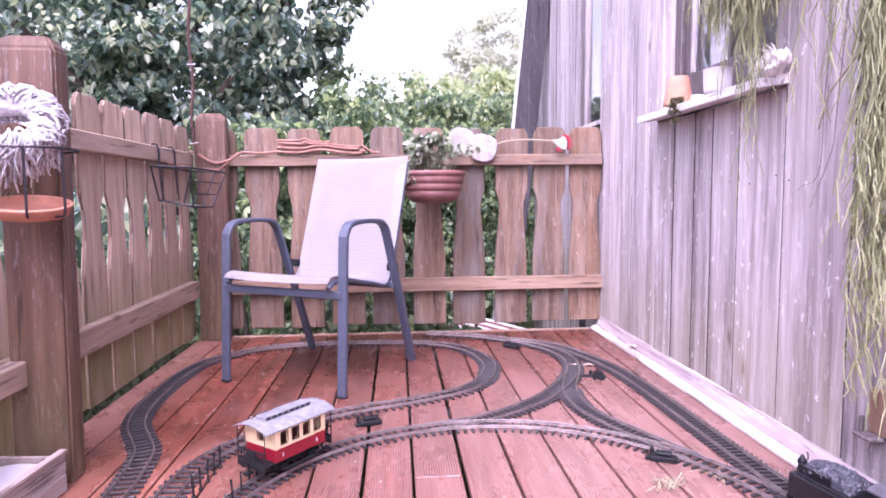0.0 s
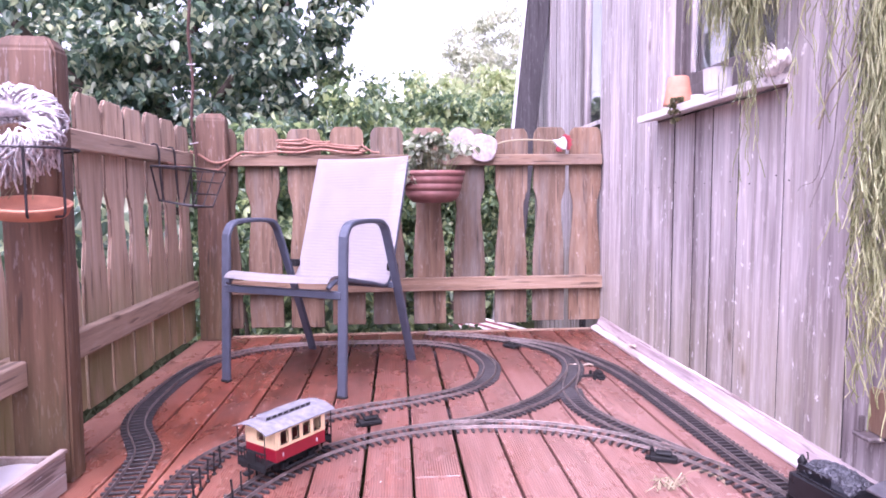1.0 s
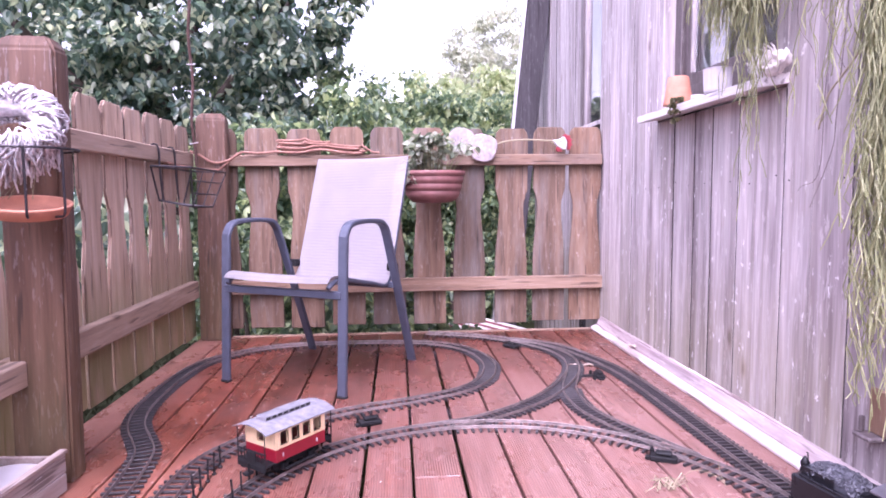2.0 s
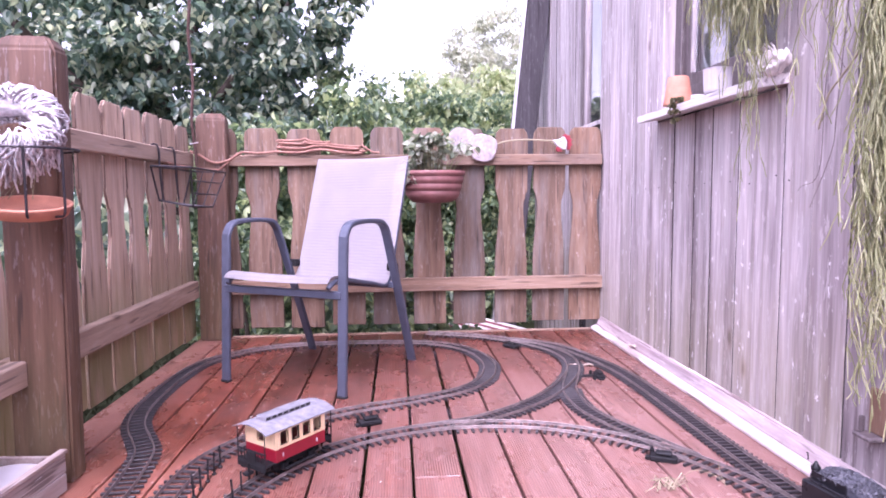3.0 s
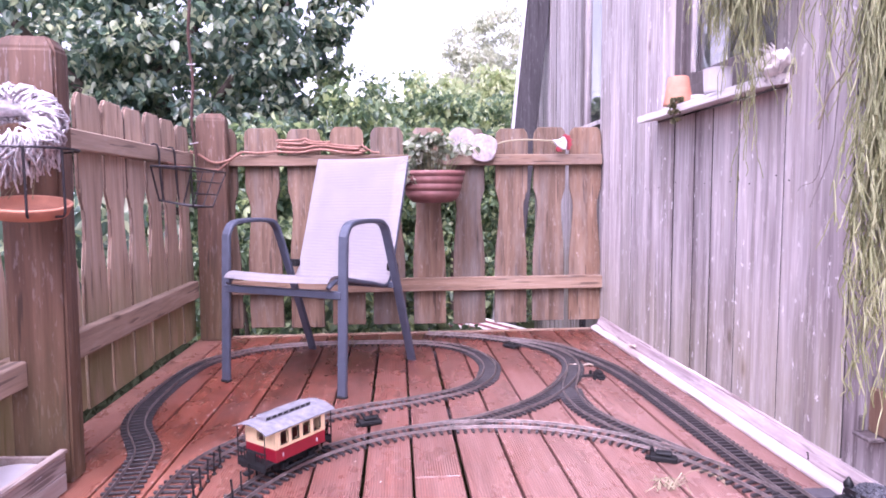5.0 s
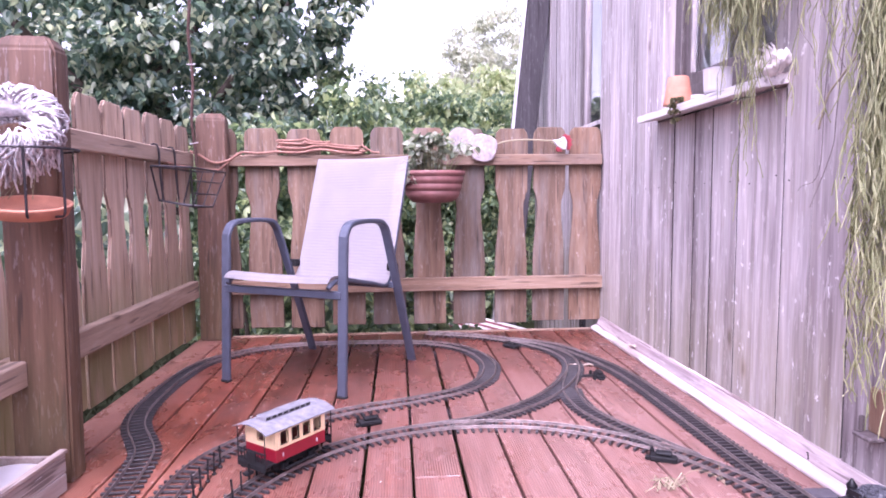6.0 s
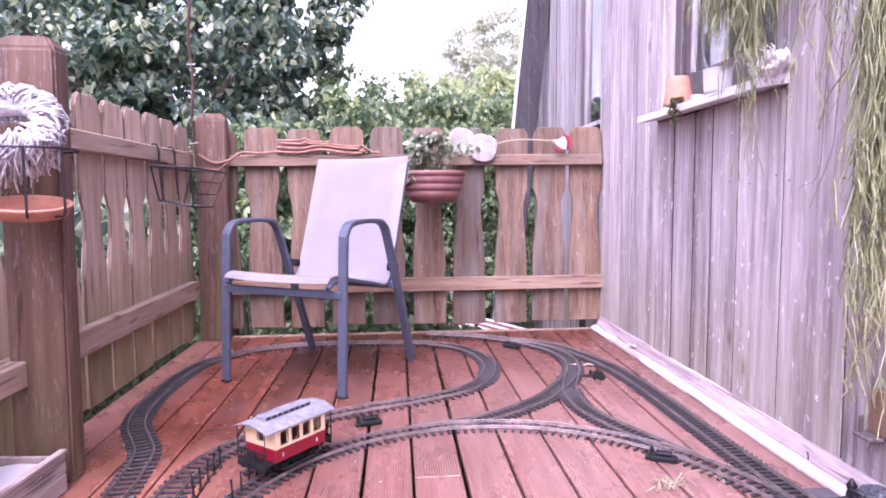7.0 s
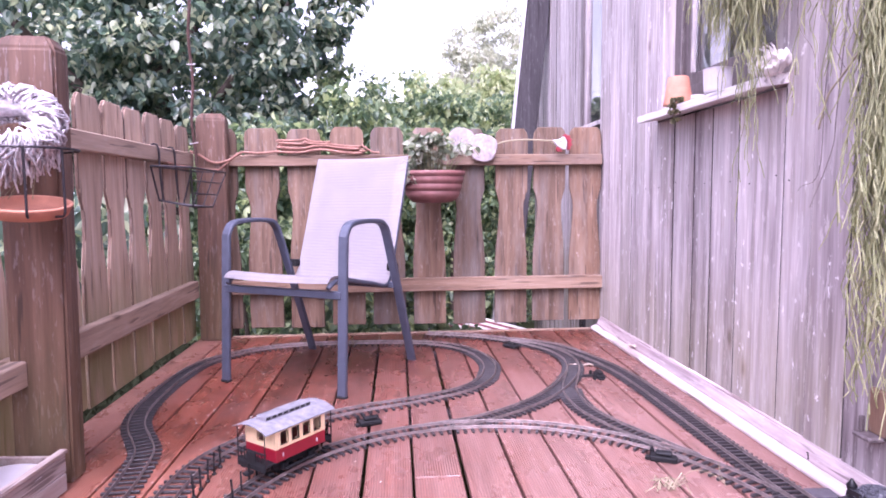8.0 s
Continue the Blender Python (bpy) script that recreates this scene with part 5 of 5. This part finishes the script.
# ---------- small things on the deck ----------
def build_deck_things():
    cr = thing("wooden_crate", "small whitewashed wooden crate beside the fence post", "crate", pose(-0.896, 1.392, 0.001, 0, 0, -4))
    for s in (-1, 1):
        for k in range(2):
            part("side_slat", slab(s * 0.085 - 0.005, s * 0.085 + 0.005, -0.115, 0.115, k * 0.046 + 0.002, k * 0.046 + 0.046, 0.0015), CRATEWOOD, cr)
        part("end_board", slab(-0.0795, 0.0795, s * 0.11 - 0.005, s * 0.11 + 0.005, 0.002, 0.088, 0.0015), CRATEWOOD, cr)
        part("rim", slab(s * 0.085 - 0.009, s * 0.085 + 0.009, -0.118, 0.118, 0.0945, 0.103, 0.001), CRATEWOOD, cr)
    part("base", slab(-0.0795, 0.0795, -0.1045, 0.1045, 0.001, 0.008, 0), FENCE_X, cr)
    solo("white_bowl", lathe([(0.025, 0.0), (0.03, 0.003), (0.062, 0.05), (0.065, 0.055), (0.06, 0.055), (0.03, 0.012), (0.0, 0.01)], 32), WHITE, "small white bowl lying in the crate", "bowl", pose(-0.885, 1.405, 0.0102) @ Matrix.Scale(1.25, 4), smooth=True)
    lever = None
    for x, y, a in ((-0.092, 1.872, 20), (0.69, 1.535, -25), (0.765, 2.287, 85), (0.515, 2.78, -50)):
        m = pose(x, y, 0.0005, 0, 0, a)
        if lever is None:
            lever = thing("point_motor", "black plastic point motor beside the toy track", "point motor", m, "point motors")
            part("housing", slab(-0.034, 0.034, -0.017, 0.017, 0.0, 0.015, 0.003), BLACK, lever)
            part("cover", slab(-0.02, 0.02, -0.011, 0.011, 0.0155, 0.025, 0.003), BLACK, lever)
            part("mount", slab(-0.046, -0.0345, -0.01, 0.01, 0.0, 0.007, 0.001), BLACK, lever)
            part("control_rod", tube([(0.0, 0.017, 0.006), (-0.005, 0.075, 0.007)], 0.0045, 6), BLACK, lever)
            part("lug", lathe([(0.006, 0.0), (0.006, 0.018), (0.003, 0.024)], 10, None, (-0.03, 0.024, 0.0)), BLACK, lever)
            part("lug", lathe([(0.007, 0.0), (0.007, 0.012), (0.004, 0.018)], 10, None, (0.03, 0.026, 0.0)), BLACK, lever)
        else:
            copy_thing(lever, m)
    solo("track_plate", slab(0, 0.062, 0, 0.05, 0.001, 0.018, 0.003), PLATEGREY, "grey plastic plate beside the track end", "plate", pose(0.925, 1.275, 0, 0, 0, -4))
    rng = random.Random(31)
    stanchion = None
    for x0, y0, x1, y1, k in ((-0.483, 1.437, -0.468, 1.60, 5), (-0.385, 1.405, -0.357, 1.525, 4)):
        for i in range(k):
            f = i / (k - 1)
            m = pose(x0 + (x1 - x0) * f, y0 + (y1 - y0) * f, 0.0005, rng.uniform(-3, 3), rng.uniform(-3, 3), rng.uniform(0, 90))
            if stanchion is None:
                stanchion = thing("stanchion", "thin black plastic stanchion beside the toy track", "stanchion", m, "stanchions along the track")
                part("shaft", tube([(0, 0, 0.004), (0, 0, 0.058)], 0.0027, 6), BLACK, stanchion)
                part("foot", lathe([(0.006, 0.0), (0.006, 0.003), (0.003, 0.006)], 10), BLACK, stanchion)
            else:
                copy_thing(stanchion, m)
    lit = bmesh.new()
    for i in range(210):
        x, y = (rng.gauss(-0.55, 0.2), rng.gauss(2.1, 0.32)) if i < 110 else (rng.uniform(-0.95, 0.95), rng.uniform(1.25, 3.05))
        s = rng.choice((0.0016, 0.002, 0.0026, 0.0036))
        pts = [lit.verts.new((max(-0.96, min(0.97, x)) + s * math.cos(a) * rng.uniform(0.6, 1.2), y + s * math.sin(a) * rng.uniform(0.6, 1.4), 0.0015 + rng.uniform(0, 0.0015))) for a in np.linspace(0, 6.283, 7)[:-1]]
        lit.faces.new(pts)
    solo("fallen_petal", lit, PETAL, "tiny pale petals and crumbs scattered on the deck", "petals", kind="stuff")
    for x, y, n, r in ((0.63, 1.385, 16, 0.042), (-0.21, 2.9, 6, 0.04)):
        dp = bmesh.new()
        for i in range(n):
            a = rng.uniform(0, 6.28)
            q = Vector((math.cos(a), math.sin(a), 0))
            r1 = r * rng.uniform(0.5, 1.2)
            o = Vector((rng.gauss(0, 0.012), rng.gauss(0, 0.012), 0.003))
            tube([o, o + q * r1 * 0.5 + Vector((rng.gauss(0, 0.006), rng.gauss(0, 0.006), rng.uniform(0.008, 0.028))), o + q * r1 + Vector((rng.gauss(0, 0.01), rng.gauss(0, 0.01), rng.uniform(0.0, 0.018)))], 0.0026, 4, dp, 0.5, flat=(0.0016, 0.0006))
        solo("dry_weed", dp, STRAW, "bleached dry tuft of weed on the deck", "dry weed", pose(x, y, 0))
    st = bmesh.new()
    tube(smooth_path([(0.66, 1.4, 0.003), (0.71, 1.41, 0.03), (0.76, 1.395, 0.02), (0.775, 1.38, 0.002)], 0.012), 0.0008, 5, st)
    tube(smooth_path([(0.775, 1.38, 0.002), (0.77, 1.4, 0.03), (0.765, 1.4, 0.06)], 0.012), 0.0008, 5, st)
    solo("dry_stalk", st, STRAW, "bent pale dry stalk lying on the deck", "stalk")
    for x, y, z, a in ((0.705, 2.455, 0.0, 20), (0.76, 2.44, 0.0, 70), (1.02, 2.62, 0.031, 10)):
        lf = bmesh.new()
        rows = [[lf.verts.new((u * (0.006 + 0.006 * math.sin(math.pi * k / 6)), -0.03 + k * 0.01, 0.002 + 0.006 * abs(u) + 0.004 * math.sin(k))) for u in (-1, 0, 1)] for k in range(7)]
        for p, q in zip(rows, rows[1:]):
            for i in range(2):
                lf.faces.new((p[i], p[i + 1], q[i + 1], q[i]))
        bmesh.ops.solidify(lf, geom=lf.faces[:], thickness=0.0008)
        solo("fallen_leaf", lf, PETAL, "small curled pale pink dead leaf", "leaf", pose(x, y, z, 0, 0, a), "fallen leaves")
    # striped garden cushion on the ground beyond the fence
    cu = thing("striped_lounger", "white and wine-red striped garden lounger beyond the fence", "lounger", pose(0.5, 3.62, -0.68, 0, 0, 30))
    for i in range(11):
        part("stripe", slab(-0.25 + i * 0.045, -0.25 + (i + 1) * 0.045 - 0.001, -0.3, 0.3, 0.53, 0.58, 0.006), STRIPE_W if i % 2 == 0 else STRIPE_R, cu)
    for x in (-0.2, 0.2):
        for y in (-0.26, 0.26):
            part("leg", slab(x - 0.015, x + 0.015, y - 0.015, y + 0.015, 0.0, 0.529), WHITE, cu)
    wb = thing("wall_bracket", "old wooden peg and plate fixed to the house wall", "bracket")
    part("plate", slab(1.01, 1.053, 1.23, 1.285, 0.158, 0.168), BROWNWOOD, wb)
    part("peg", slab(1.02, 1.032, 1.27, 1.28, 0.1685, 0.205), BROWNWOOD, wb)
    part("back_board", slab(1.04, 1.053, 1.215, 1.275, 0.169, 0.27), FENCE, wb)
    nail = thing("hook_nail", "small bent dark nail in the skirting", "nail")
    part("shaft", tube([(1.03, 1.452, 0.026), (1.029, 1.452, 0.043)], 0.0014, 6), WIRE, nail)
    part("tip", tube([(1.029, 1.452, 0.043), (1.026, 1.454, 0.044)], 0.001, 6), WIRE, nail)


build_deck_things()


# ---------- what moves ----------
def motions():
    # the train rolls slowly towards the viewer, stops, rolls on and stops again
    going = [(0.0, 0.0), (1.7, 0.0), (2.2, 0.016), (2.8, 0.034), (3.2, 0.035), (3.5, 0.041), (3.8, 0.053), (4.0, 0.058), (4.2, 0.063), (4.5, 0.082), (4.7, 0.097), (5.2, 0.115), (5.8, 0.118), (8.0, 0.118)]
    rows_t, rows_e = [], []
    for t, s in going:
        rows_t.append((t, pose(0.876 + s * 0.196, 1.238 - s * 0.98, 0.0194, 0, 0, 11)))
        rows_e.append((t, pose(0.876 + (s + 0.19) * 0.196, 1.238 - (s + 0.19) * 0.98, 0.0194, 0, 0, 11)))
    walk(TENDER_OB, rows_t)
    walk(ENGINE_OB, rows_e)
    # the hanging strands sway a little in the wind, all together
    sway = [(0.0, 0.0), (0.5, 0.8), (1.0, -0.3), (1.5, -0.75), (2.25, -0.5), (3.0, -0.65), (3.5, -0.4), (4.0, 0.65), (4.5, 0.15), (5.25, 0.25), (6.0, 0.15), (6.5, -0.35), (7.0, 0.0), (7.5, 0.35), (8.0, -0.15)]
    for ob, seed in PLANTS:
        much = 1.5 if seed < 4 else 0.9
        walk(ob, [(t, pose(0, 0, 0, a * much + 0.08 * math.sin(t * 4.1 + seed), 0.15 * math.sin(t * 3.1 + seed), 0)) for t, a in sway])


motions()
